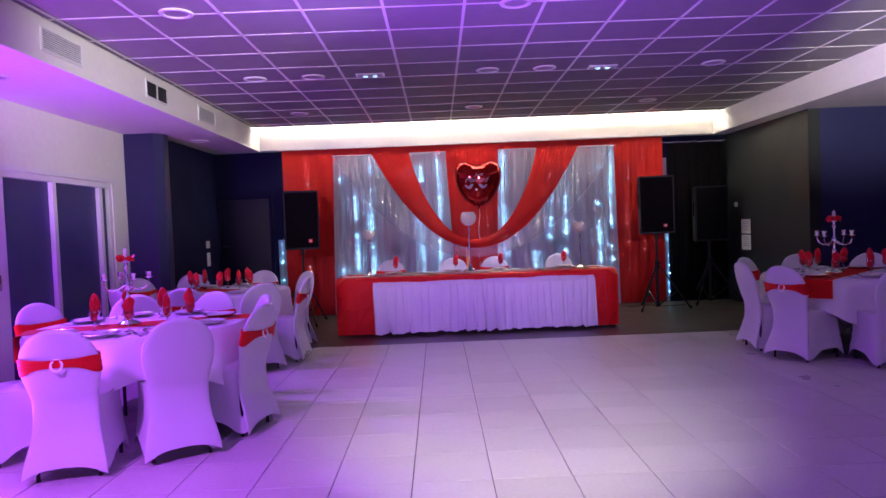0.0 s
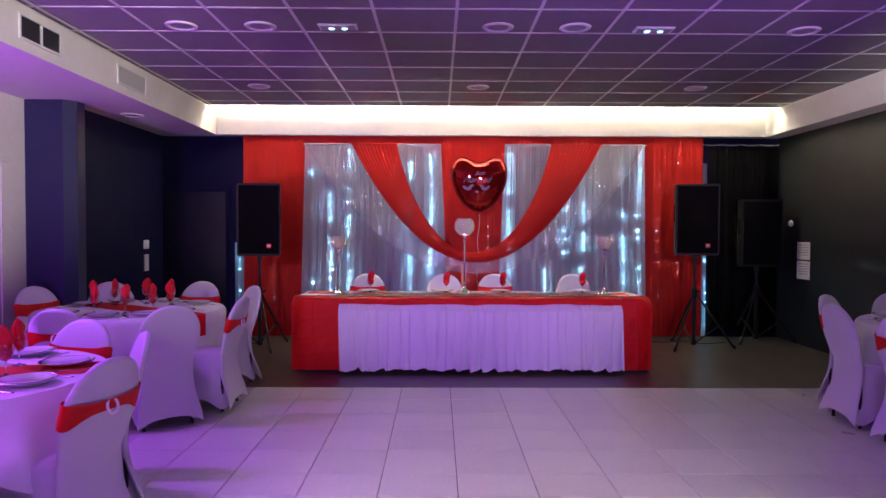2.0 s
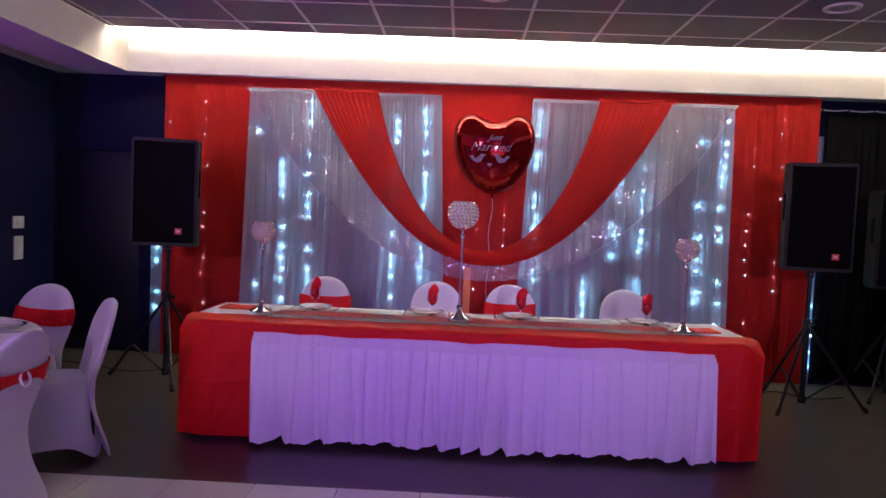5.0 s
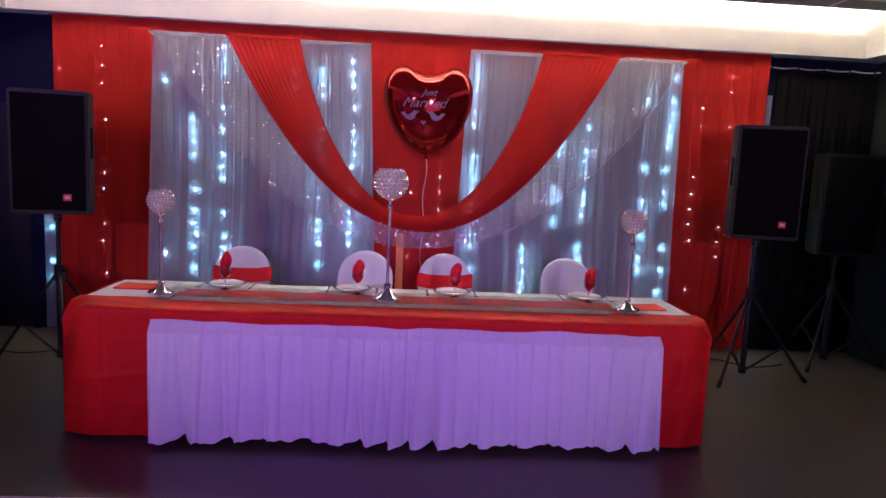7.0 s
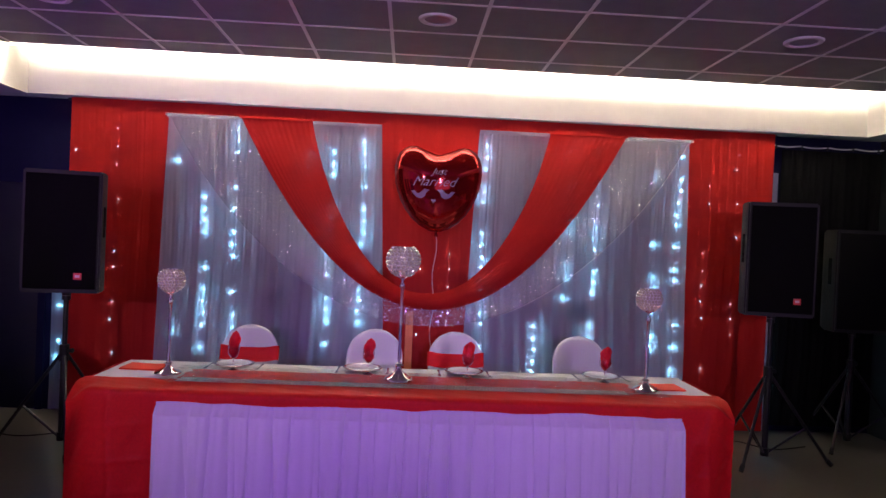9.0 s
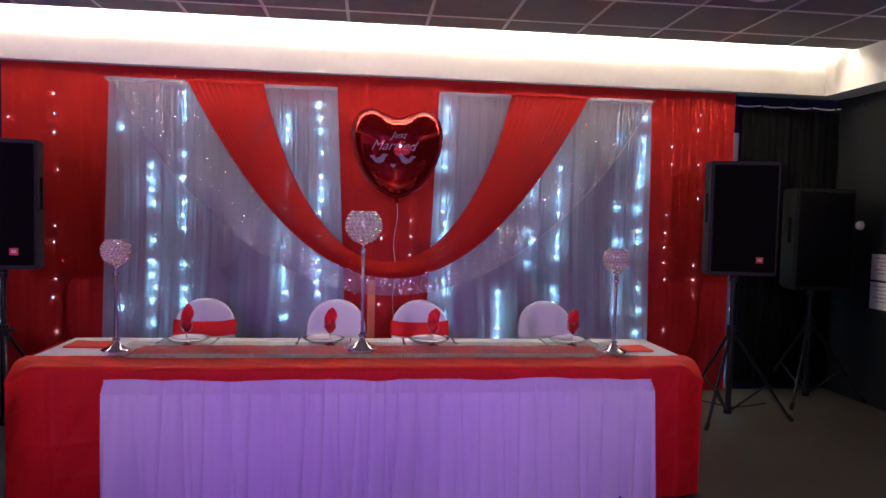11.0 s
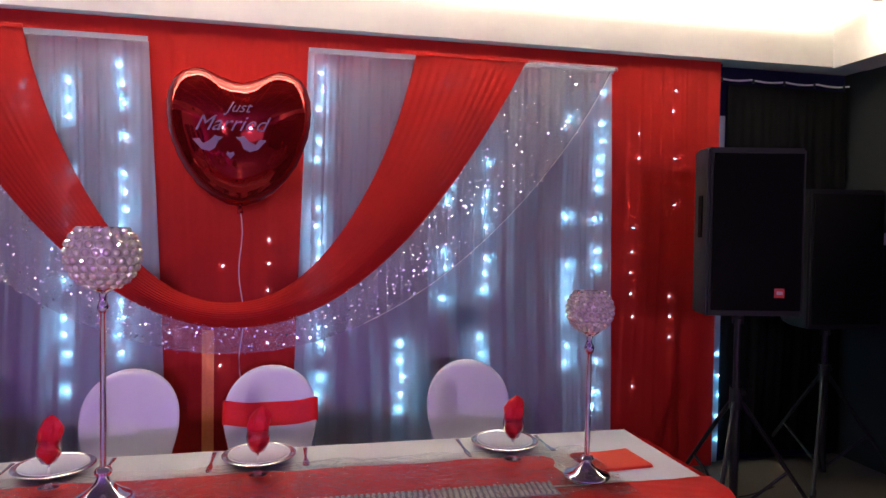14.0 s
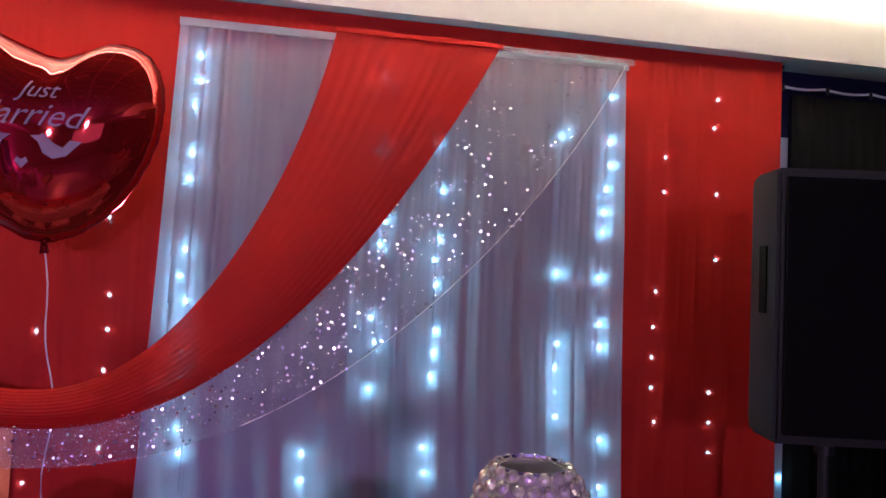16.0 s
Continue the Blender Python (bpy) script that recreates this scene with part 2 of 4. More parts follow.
def thing(name, label, category, group="", at=None, kind=""):
    ob = new(name)
    ob.empty_display_size = 0.1
    if at is not None:
        ob.matrix_basis = at
    return tagged(ob, label, category, group, kind)


def structure(name, bm, material, label, category, smooth=False):
    return tagged(new(name, put(name, bm, material, smooth)), label, category, kind="structure")


def box(bm, lo, hi, bevel=0.0):
    v = [bm.verts.new((x, y, z)) for x in (lo[0], hi[0]) for y in (lo[1], hi[1]) for z in (lo[2], hi[2])]
    fs = [bm.faces.new([v[i] for i in q]) for q in ((0, 1, 3, 2), (4, 6, 7, 5), (0, 4, 5, 1), (2, 3, 7, 6), (0, 2, 6, 4), (1, 5, 7, 3))]
    if bevel:
        es = list({e for f in fs for e in f.edges})
        bmesh.ops.bevel(bm, geom=es, offset=bevel, segments=2, affect="EDGES", profile=0.5)
    return bm


def boxes(*pairs, bevel=0.0):
    bm = bmesh.new()
    for lo, hi in pairs:
        box(bm, lo, hi, bevel)
    return bm


def lathe(bm, profile, seg=24, at=(0, 0, 0)):
    rings = []
    for r, z in profile:
        if r < 1e-5:
            rings.append([bm.verts.new((at[0], at[1], at[2] + z))])
        else:
            rings.append([bm.verts.new((at[0] + r * math.cos(2 * math.pi * i / seg), at[1] + r * math.sin(2 * math.pi * i / seg), at[2] + z)) for i in range(seg)])
    for a, b in zip(rings, rings[1:]):
        for i in range(seg):
            j = (i + 1) % seg
            if len(a) == 1 and len(b) == 1:
                continue
            if len(a) == 1:
                bm.faces.new((a[0], b[i], b[j]))
            elif len(b) == 1:
                bm.faces.new((a[i], a[j], b[0]))
            else:
                bm.faces.new((a[i], a[j], b[j], b[i]))
    return bm


def turned(profile, seg=24):
    return lathe(bmesh.new(), profile, seg)


def tube(bm, pts, radius, seg=8):
    pts = [Vector(p) for p in pts]
    rings = []
    for i, p in enumerate(pts):
        d = (pts[min(i + 1, len(pts) - 1)] - pts[max(i - 1, 0)]).normalized()
        u = d.cross(Vector((0, 0, 1)))
        if u.length < 1e-3:
            u = d.cross(Vector((1, 0, 0)))
        u.normalize()
        w = d.cross(u)
        r = radius[i] if isinstance(radius, (list, tuple)) else radius
        rings.append([bm.verts.new(p + r * (math.cos(2 * math.pi * k / seg) * u + math.sin(2 * math.pi * k / seg) * w)) for k in range(seg)])
    for a, b in zip(rings, rings[1:]):
        for k in range(seg):
            bm.faces.new((a[k], a[(k + 1) % seg], b[(k + 1) % seg], b[k]))
    bm.faces.new(rings[0][::-1])
    bm.faces.new(rings[-1])
    return bm


def sheet(f, nu, nv, closed=False, bm=None):
    """A grid surface f(u, v) with u and v from 0 to 1."""
    bm = bm or bmesh.new()
    rows = [[bm.verts.new(f(i / nu, j / nv)) for i in range(nu if closed else nu + 1)] for j in range(nv + 1)]
    for a, b in zip(rows, rows[1:]):
        for i in range(nu):
            k = (i + 1) % len(a)
            bm.faces.new((a[i], a[k], b[k], b[i]))
    return bm


def fold(x, period, seed=0.0):
    a = 2 * math.pi * x / period
    return 0.6 * math.sin(a + 1.7 * math.sin(x * 2.3 + seed) + seed) + 0.3 * math.sin(2.3 * a + 2.1 * seed + 1.1 * math.sin(x * 5.1)) + 0.18 * math.sin(0.37 * a + seed * 3)


def smoothstep(a, b, x):
    x = max(0.0, min(1.0, (x - a) / (b - a)))
    return x * x * (3 - 2 * x)


# ---- the room ----
W, E, N_Y, S_Y, SOF, CEIL = -4.45, 4.2, 2.36, -11.5, 2.7, 3.02
W_REAR = -4.15   # the side wall behind the pillar
EDGE = -0.67   # where the pale tiles meet the dark floor
floor = structure("floor", boxes(((W - 0.2, S_Y - 0.2, -0.12), (6.0, EDGE, -0.008))), GROUT, "pale grey ceramic tile floor with thin dark joints", "floor")
structure("floor_rear", boxes(((W - 0.2, EDGE, -0.12), (6.0, N_Y + 0.2, -0.001))), VINYL, "dark brown vinyl floor under the head table", "floor")
structure("wall_north", boxes(((W - 0.2, N_Y, 0), (6.0, N_Y + 0.2, 3.5))), BLACK_WALL, "plain black-painted rear wall", "wall")
# west wall, pale with the glazed doors, dark beyond the pillar
structure("wall_west", boxes(((W - 0.2, S_Y, 2.06), (W, -0.2, 3.5)), ((W - 0.2, -0.58, 0), (W, -0.2, 2.06)), ((W - 0.2, S_Y, 0), (W, -4.7, 2.06))), WHITE_WALL, "white-painted wall above the glazed doors", "wall")
structure("wall_west_rear", boxes(((W - 0.2, -0.2, 0), (W_REAR, N_Y, 3.5))), BLACK_WALL, "dark charcoal side wall behind the pillar", "wall")
bm = boxes(((W, -0.22, 0), (-3.99, 0.11, SOF)))
bmesh.ops.bevel(bm, geom=[e for e in bm.edges if abs(e.verts[0].co.z - e.verts[1].co.z) > 1 and e.verts[0].co.x > -4.1], offset=0.09, segments=1, affect="EDGES")
# charcoal pillar, its navy colour carrying the violet light that falls on it
structure("pillar", bm, NAVY, "dark pillar with bevelled corners, violet light put into its navy colour", "pillar")
structure("wall_east", boxes(((E, -0.12, 0), (E + 0.15, N_Y, 3.5))), DARK_WALL, "dark charcoal side wall with pinned notices", "wall")
structure("wall_east_recess", boxes(((E + 0.15, -0.12, 0), (6.0, 0.03, 3.5)), ((5.8, S_Y, 0), (6.0, -0.12, 3.5))), NAVY, "dark navy wall of the side recess", "wall")
structure("wall_south", boxes(((W - 0.2, S_Y - 0.2, 0), (6.0, S_Y, 3.5))), WHITE_WALL, "plain pale wall at the far end", "wall")
structure("soffit_west", boxes(((W, S_Y, SOF), (-3.37, -0.2, 3.42)), ((W_REAR, -0.2, SOF), (-3.37, N_Y - 0.185, 3.42))), WHITE_WALL, "white boxed-in soffit with air vents", "soffit")
structure("soffit_east", boxes(((3.93, S_Y, SOF), (E, N_Y - 0.185, 3.42)), ((E, S_Y, SOF), (5.8, -0.12, 3.42))), WHITE_WALL, "white boxed-in soffit", "soffit")
structure("bulkhead_north", boxes(((W_REAR, N_Y - 0.185, 2.706), (E, N_Y, 3.42))), BULKHEAD, "white bulkhead washed by the hidden light strip", "soffit")
structure("ceiling_slab", boxes(((W - 0.2, S_Y - 0.2, 3.42), (6.0, N_Y + 0.2, 3.6))), WHITE_WALL, "white plaster slab above the hung ceiling", "ceiling")

# hung ceiling: dark square panels between pale bars
CX0, CX1, CY0, CY1, CP = -3.37, 3.93, S_Y, 1.79, 0.6
bm = bmesh.new()
xs = [CX0] + [0.3 + CP * k for k in range(-6, 6)] + [CX1]
ys = [CY1] + [1.503 - 0.578 * k for k in range(0, 23) if 1.503 - 0.578 * k > CY0]
ys = ys[::-1]
for xa, xb in zip(xs, xs[1:]):
    for ya, yb in zip(ys, ys[1:]):
        box(bm, (xa + 0.012, ya + 0.012, CEIL + 0.004), (xb - 0.012, yb - 0.012, CEIL + 0.02))
structure("ceiling", bm, PANEL, "hung ceiling of dark grey square panels", "ceiling")
bm = bmesh.new()
for x in xs[1:-1]:
    box(bm, (x - 0.012, ys[0], CEIL), (x + 0.012, CY1, CEIL + 0.025))
for y in ys:
    for xa, xb in zip(xs, xs[1:]):
        box(bm, (xa + 0.0122, y - 0.012, CEIL + 0.0005), (xb - 0.0122, y + 0.012, CEIL + 0.025))
structure("ceiling_trim", bm, TBAR, "pale metal grid bars of the hung ceiling", "ceiling grid")

# light strip hidden above the ceiling's edge
cove = thing("light_strip", "warm white light strip hidden above the ceiling edge", "light strip", at=pose(0.28, 1.85, 3.07))
part("channel", boxes(((-3.62, -0.03, -0.01), (3.62, 0.038, 0.0))), WHITE_PLASTIC, cove, smooth=False)
part("diffuser", boxes(((-3.62, -0.02, 0.001), (3.62, 0.008, 0.02))), COVE, cove, "glowing warm white diffuser", smooth=False)
# unseen extra strip, added to brighten the table; its lip shapes the light
low = thing("light_strip", "added unseen warm white strip behind a lip, shining down", "light strip", at=pose(0.28, 1.825, 3.04))
part("lip", boxes(((-3.62, 0.016, -0.03), (3.62, 0.02, 0.0055))), WHITE_PLASTIC, low, smooth=False)
part("diffuser", boxes(((-3.62, -0.012, -0.003), (3.62, 0.014, 0.004))), FILL_STRIP, low, "glowing warm white diffuser", smooth=False)


def downlight():
    t = thing("downlight", "round white recessed ceiling downlight, switched off", "ceiling light", "ceiling downlights")
    part("ring", turned([(0.085, 0.0), (0.09, -0.012), (0.115, -0.012), (0.122, -0.004), (0.122, 0.0), (0.085, 0.0)], 28), TBAR, t)
    part("diffuser", turned([(0, -0.004), (0.085, -0.004), (0.085, 0.0), (0, 0.0)], 28), LAMP_OFF, t)
    return t


dl = downlight()
spots = [(-2.42, -1.55), (-1.81, -1.55), (0.03, -1.555), (0.63, -1.555), (2.44, -1.5), (-2.4, 0.63), (0.0, 0.625), (2.4, 0.63), (-2.4, -3.75), (0.08, -3.7)]
dl.matrix_basis = pose(*spots[0], CEIL)
for p in spots[1:]:
    copy_thing(dl, pose(*p, CEIL))
for p in ((-3.8, 0.65), (-3.98, -3.4)):
    tagged(copy_thing(dl, pose(*p, SOF)), "round white downlight in the soffit, switched off")


def emergency_light():
    t = thing("emergency_light", "white recessed emergency light with two small glowing lamps", "emergency light", "emergency lights")
    part("frame", boxes(((-0.15, -0.07, -0.012), (0.15, 0.07, 0)), bevel=0.004), WHITE_PLASTIC, t, smooth=False)
    part("plate", boxes(((-0.13, -0.05, -0.018), (0.13, 0.05, -0.0125))), LAMP_OFF, t, smooth=False)
    bulb = put("led", turned([(0, -0.012), (0.02, -0.008), (0.026, 0)], 12), EM_GLOW)
    for x in (-0.05, 0.05):
        share("led", bulb, t, pose(x, 0, -0.0185), "glowing cold white lamp")
    return t


em = emergency_light()
em.matrix_basis = pose(-1.21, -1.55, CEIL)
copy_thing(em, pose(1.25, -1.52, CEIL))


def vent(name, label, y0, y1, material, cells):
    t = thing(name, label, "air vent", "soffit vents", at=pose(-3.37, (y0 + y1) / 2, 2.868))
    w = (y1 - y0) / 2
    h = 0.09
    part("frame", boxes(((0, -w, -h), (0.014, w, -h + 0.016)), ((0, -w, h - 0.016), (0.014, w, h)), ((0, -w, -h + 0.016), (0.014, -w + 0.016, h - 0.016)), ((0, w - 0.016, -h + 0.016), (0.014, w, h - 0.016)), *([((0, -0.012, -h + 0.016), (0.014, 0.012, h - 0.016))] if cells == 2 else [])), WHITE_PLASTIC, t, smooth=False)
    # in the white vents a grey sheet stands for the shade between slats
    part("backing", boxes(((0.001, -w + 0.016, -h + 0.016), (0.003, w - 0.016, h - 0.016))), VENT_DARK if cells == 2 else PRINT, t, smooth=False)
    step = (2 * h - 0.032) / 9
    span = [(-w + 0.017, -0.013), (0.013, w - 0.017)] if cells == 2 else [(-w + 0.017, w - 0.017)]
    for a, b in span:
        bm = box(bmesh.new(), (0.004, a, -0.0035), (0.012, b, 0.0025))
        slat = put("slat", bm, material, False)
        for k in range(9):
            share("slat", slat, t, pose(0, 0, -h + 0.016 + step * (k + 0.5)))
    return t


vent("air_vent", "pair of dark louvred air vents in a white surround", -2.05, -1.53, VENT_DARK, 2)
vent("air_vent", "white louvred air vent", -0.6, 0.0, WHITE_PLASTIC, 1)
vent("air_vent", "white louvred air vent", -3.8, -3.23, WHITE_PLASTIC, 1)

# glazed doors in the west wall
win = thing("window_1", "white-framed sliding glass doors, black night outside", "glazed door", kind="structure", at=pose(W - 0.06, 0, 0))
part("frame", boxes(((-0.05, -4.7, 2.0), (0.05, -0.58, 2.06)), ((-0.05, -4.7, 0.0), (0.05, -0.58, 0.05)), *[((-0.05, y - 0.035, 0.05), (0.05, y + 0.035, 2.0)) for y in (-4.665, -3.75, -1.79, -0.84, -0.615)], ((-0.05, -2.98, 0.05), (0.06, -2.62, 2.0)), bevel=0.004), FRAME_PAINT, win, smooth=False)
for a, b in ((-4.63, -3.785), (-3.715, -2.98), (-2.62, -1.825), (-1.755, -0.875), (-0.805, -0.65)):
    part("pane", boxes(((-0.012, a, 0.05), (0.004, b, 2.0))), NIGHT_GLASS, win, "dark glass pane", smooth=False)
part("handle", boxes(((0.06, -2.82, 0.98), (0.1, -2.78, 1.12)), ((0.08, -2.9, 1.04), (0.1, -2.78, 1.07)), bevel=0.006), STEEL, win, "metal lever handle")
structure("trim_window", boxes(((W, -4.8, 2.062), (W + 0.03, -0.5, 2.11))), FRAME_PAINT, "white trim above the glazed doors", "trim")

# small fittings on the dark walls
sw = thing("light_switch", "white switch plate on the black wall", "switch", at=pose(W_REAR, 1.78, 1.25, 0, 0, 90))
part("plate", boxes(((-0.075, -0.012, -0.055), (0.075, 0, 0.055)), bevel=0.004), WHITE_PLASTIC, sw)
part("rocker", boxes(((-0.03, -0.018, -0.03), (0.03, -0.0125, 0.03)), bevel=0.002), WHITE_PLASTIC, sw)
so = thing("socket_panel", "white socket panel on the black wall", "socket", at=pose(W_REAR, 1.78, 1.02, 0, 0, 90))
part("plate", boxes(((-0.06, -0.015, -0.105), (0.06, 0, 0.105)), bevel=0.004), WHITE_PLASTIC, so)
for z in (-0.05, 0.05):
    part("outlet", boxes(((-0.03, -0.019, z - 0.03), (0.03, -0.0155, z + 0.03)), bevel=0.003), WHITE_PLASTIC, so)
dr = thing("door_1", "black-painted door with a small metal handle in the rear wall", "door", kind="structure", at=pose(-3.72, N_Y, 0))
part("leaf", boxes(((-0.41, -0.02, 0.01), (0.41, -0.004, 1.96)), bevel=0.004), DOOR_BLACK, dr)
part("frame", boxes(((-0.47, -0.03, 0.0), (-0.412, -0.003, 2.03)), ((0.412, -0.03, 0.0), (0.47, -0.003, 2.03)), ((-0.412, -0.03, 1.962), (0.412, -0.003, 2.03))), BLACK_WALL, dr, "black door frame", smooth=False)
part("handle", tube(bmesh.new(), [(-0.36, -0.06, 1.2), (-0.25, -0.06, 1.2)], 0.009, 8), STEEL, dr, "metal lever handle")
part("rose", turned([(0, 0), (0.022, 0), (0.02, 0.012), (0.009, 0.016), (0.009, 0.04), (0, 0.04)], 16), STEEL, dr).matrix_basis = pose(-0.355, -0.0205, 1.2, 90, 0, 0)
for z0, z1 in ((1.09, 1.31), (0.84, 1.07)):
    no = thing("notice_sheet", "white paper notice pinned to the dark wall", "notice", "wall notices", at=pose(E, 1.68, (z0 + z1) / 2))
    h = (z1 - z0) / 2
    part("paper", boxes(((-0.004, -0.15, -h), (0, 0.15, h))), PAPER, no, smooth=False)
    for k in range(5):
        part("text_bar", boxes(((-0.0048, -0.11, h - 0.04 - k * 0.032), (-0.0042, 0.11 - 0.03 * (k % 3), h - 0.03 - k * 0.032))), PRINT, no, smooth=False)
se = thing("wall_sensor", "small white round sensor on the dark wall", "sensor", at=pose(E, 1.98, 1.55, 0, -90, 0))
part("case", turned([(0.04, 0), (0.04, 0.02), (0.03, 0.035), (0, 0.04)], 20), WHITE_PLASTIC, se)


# ---- the draped backdrop ----
def curtain(x0, x1, z0, z1, amp, period, seed, top_in=(0.0, 0.0), crease=0.0):
    n = max(8, int((x1 - x0) / (0.006 if crease else 0.014)))

    def f(u, v):
        z = z0 + (z1 - z0) * v
        x = x0 + (x1 - x0) * u + v * (top_in[0] * (1 - u) - top_in[1] * u)
        drift = 0.03 * math.sin(2.2 * z + seed)
        y = amp * (0.55 + 0.45 * (1 - v)) * fold(x + drift * (1 - v), period, seed)
        if crease:
            q = x + drift * (1 - v)
            y -= crease * (0.5 + 0.5 * math.sin(7.3 * q + seed)) * (1 - abs(math.sin(math.pi * q / 0.083 + 1.6 * math.sin(5.1 * q + seed)))) ** 4
            y += 0.14 * crease * math.sin(2 * math.pi * q / 0.037 + 2 * math.sin(9 * q))
        return (x, y, z)
    return sheet(f, n, 14)


t = thing("red_backdrop", "tall red draped fabric backdrop hanging to the floor", "backdrop", at=pose(0, 2.24, 0))
for k, (a, b) in enumerate(((-3.037, -2.0), (-2.02, -0.97), (-0.99, 0.055), (0.035, 1.08), (1.06, 2.1), (2.08, 3.124))):
    part("drape", curtain(a, b, 0.02, 2.703, 0.0026, 0.17, 1.3 * k, crease=0.0018), RED_CLOTH, t)
# strip painted in place of the light that shines through the seam
part("seam_glow_strip", curtain(-0.12, -0.055, 0.02, 0.99, 0.004, 0.06, 1.0), SEAM_LIGHT, t, "narrow orange strip painted for light passing the drape's seam").matrix_basis = pose(0, -0.02, 0)
part("top_rail", tube(bmesh.new(), [(-3.08, 0.03, 2.69), (3.15, 0.03, 2.69)], 0.012), BLACK_METAL, t)

t = thing("white_drape", "sheer white curtain with a band at its top, on the backdrop", "curtain", "white curtains", at=pose(0, 2.19, 0))
part("cloth", curtain(-2.27, -0.28, 0.02, 2.572, 0.016, 0.21, 0.7, top_in=(0.066, 0.115), crease=0.011), SHEER, t)
part("header", boxes(((-2.206, -0.03, 2.56), (-0.395, -0.024, 2.59))), SHEER, t, "white header band", smooth=False)
t = thing("white_drape", "sheer white curtain with a band at its top, on the backdrop", "curtain", "white curtains", at=pose(0, 2.19, 0))
part("cloth", curtain(0.36, 2.36, 0.02, 2.572, 0.016, 0.21, 4.1, top_in=(0.093, 0.042), crease=0.011), SHEER, t)
part("header", boxes(((0.455, -0.03, 2.56), (2.32, -0.024, 2.59))), SHEER, t, "white header band", smooth=False)
for x0, x1, z1 in ((3.09, 3.2, 2.36), (-3.17, -3.03, 1.27)):
    t = thing("white_side_drape", "narrow strip of white curtain behind the red backdrop", "curtain", at=pose(0, 2.29, 0))
    part("cloth", curtain(x0, x1, 0.02, z1, 0.008, 0.07, x0), SHEER, t)


def swag(v, s, inner, outer):
    """A point of a hanging swag: v across it from the inner edge to the outer, s from -1 to 1 along it."""
    x0, xm, zb, zt, p, k = [a + (b - a) * v for a, b in zip(inner, outer)]
    q = abs(s)
    return x0 + xm * s, zb + (zt - zb) * ((1 - k) * q ** p + k * q ** 12)


def swag_sheet(inner, outer, depth, pleats, amp, nu=150, nv=64, gather=0.0):
    def f(u, v):
        s = 2 * u - 1
        x, z = swag(v, s, inner, outer)
        low = 1 - s * s
        wave = math.sin(2 * math.pi * pleats * v + 2.2 * math.sin(3.1 * s + 5 * v) + 1.3 * s)
        wave += 0.5 * math.sin(2 * math.pi * pleats * 2.3 * v + 1.7 * s)
        y = -depth * low * (0.35 + 0.65 * math.sin(math.pi * v)) + amp * wave * (0.45 + 0.55 * low)
        y += gather * abs(s) ** 5 * (math.sin(2 * math.pi * 12 * v + 0.8 * math.sin(9 * v)) - 0.6)
        return (x, y, z)
    return sheet(f, nu, nv)


# centre, half width, foot and head heights, power and upturn of the edges
RED_IN, RED_OUT = (0.04, 1.02, 1.16, 2.585, 2.2, 0.12), (0.075, 1.655, 1.02, 2.59, 2.05, 0.0)
SIL_IN, SIL_OUT = (0.07, 1.6, 1.08, 2.58, 2.05, 0.0), (0.06, 2.235, 0.875, 2.58, 2.05, 0.06)
t = thing("silver_swag", "translucent silver sequinned swag draped in a wide curve", "swag", at=pose(0, 2.125, 0))
part("mesh", swag_sheet(SIL_IN, SIL_OUT, 0.06, 7, 0.0014, gather=0.014), SILVER, t)
rng = random.Random(5)
bm = bmesh.new()
for i in range(-178, 179):
    s = i / 178
    x, z = swag(0.0, s, SIL_IN, SIL_OUT)
    rows = max(5, int(math.dist((x, z), swag(1.0, s, SIL_IN, SIL_OUT)) / 0.025))
    for k in range(rows):
        v = (k + 0.5 + 0.35 * (i % 2) + rng.gauss(0, 0.3)) / rows
        x, z = swag(v, s + rng.gauss(0, 0.0012), SIL_IN, SIL_OUT)
        c = Vector((x, -0.06 * (1 - s * s) * (0.35 + 0.65 * math.sin(math.pi * v)) - 0.014, z))
        big = rng.random() < 0.17
        r = rng.uniform(0.004, 0.0055) if big else rng.uniform(0.0013, 0.0022)
        tilt = rng.gauss(-0.69, 0.16) if rng.random() < 0.5 else rng.gauss(-0.09, 0.09)
        m = Euler((tilt, 0.0, rng.gauss(-0.11 * x, 0.14))).to_matrix()
        bm.faces.new([bm.verts.new(c + m @ Vector((r * p, 0, r * q))) for p, q in ((1, 0.4), (0.4, 1), (-0.4, 1), (-1, 0.4), (-1, -0.4), (-0.4, -1), (0.4, -1), (1, -0.4))])
tagged(part("sequin_scatter", bm, SEQUIN, t, "scattered glittering sequins", smooth=False), kind="stuff")
pts = []
for i in range(21):
    q = 1 - 0.034 * i
    x, z = swag(1.0, q, SIL_IN, SIL_OUT)
    pts.append((x, -0.021 * (1 - q * q) - 0.006, z))
part("edging", tube(bmesh.new(), pts, 0.0019, 6), DIAMANTE, t, "glittering corded edge")
for x0, x1 in ((-2.206, -1.53), (1.67, 2.321)):
    part("header", boxes(((x0, -0.022, 2.562), (x1, -0.014, 2.59)), bevel=0.003), SILVER, t, "flat sewn header band", smooth=False)
t = thing("red_swag", "red chiffon swag draped in a deep curve over the backdrop", "swag", at=pose(0, 2.1, 0))
part("cloth", swag_sheet(RED_IN, RED_OUT, 0.07, 13, 0.0008, gather=0.0012), RED_SWAG, t)
for x0, x1 in ((-1.585, -0.975), (1.05, 1.735)):
    part("header", boxes(((x0, -0.012, 2.57), (x1, -0.006, 2.59)), bevel=0.002), RED_SWAG, t, "sewn red header band", smooth=False)

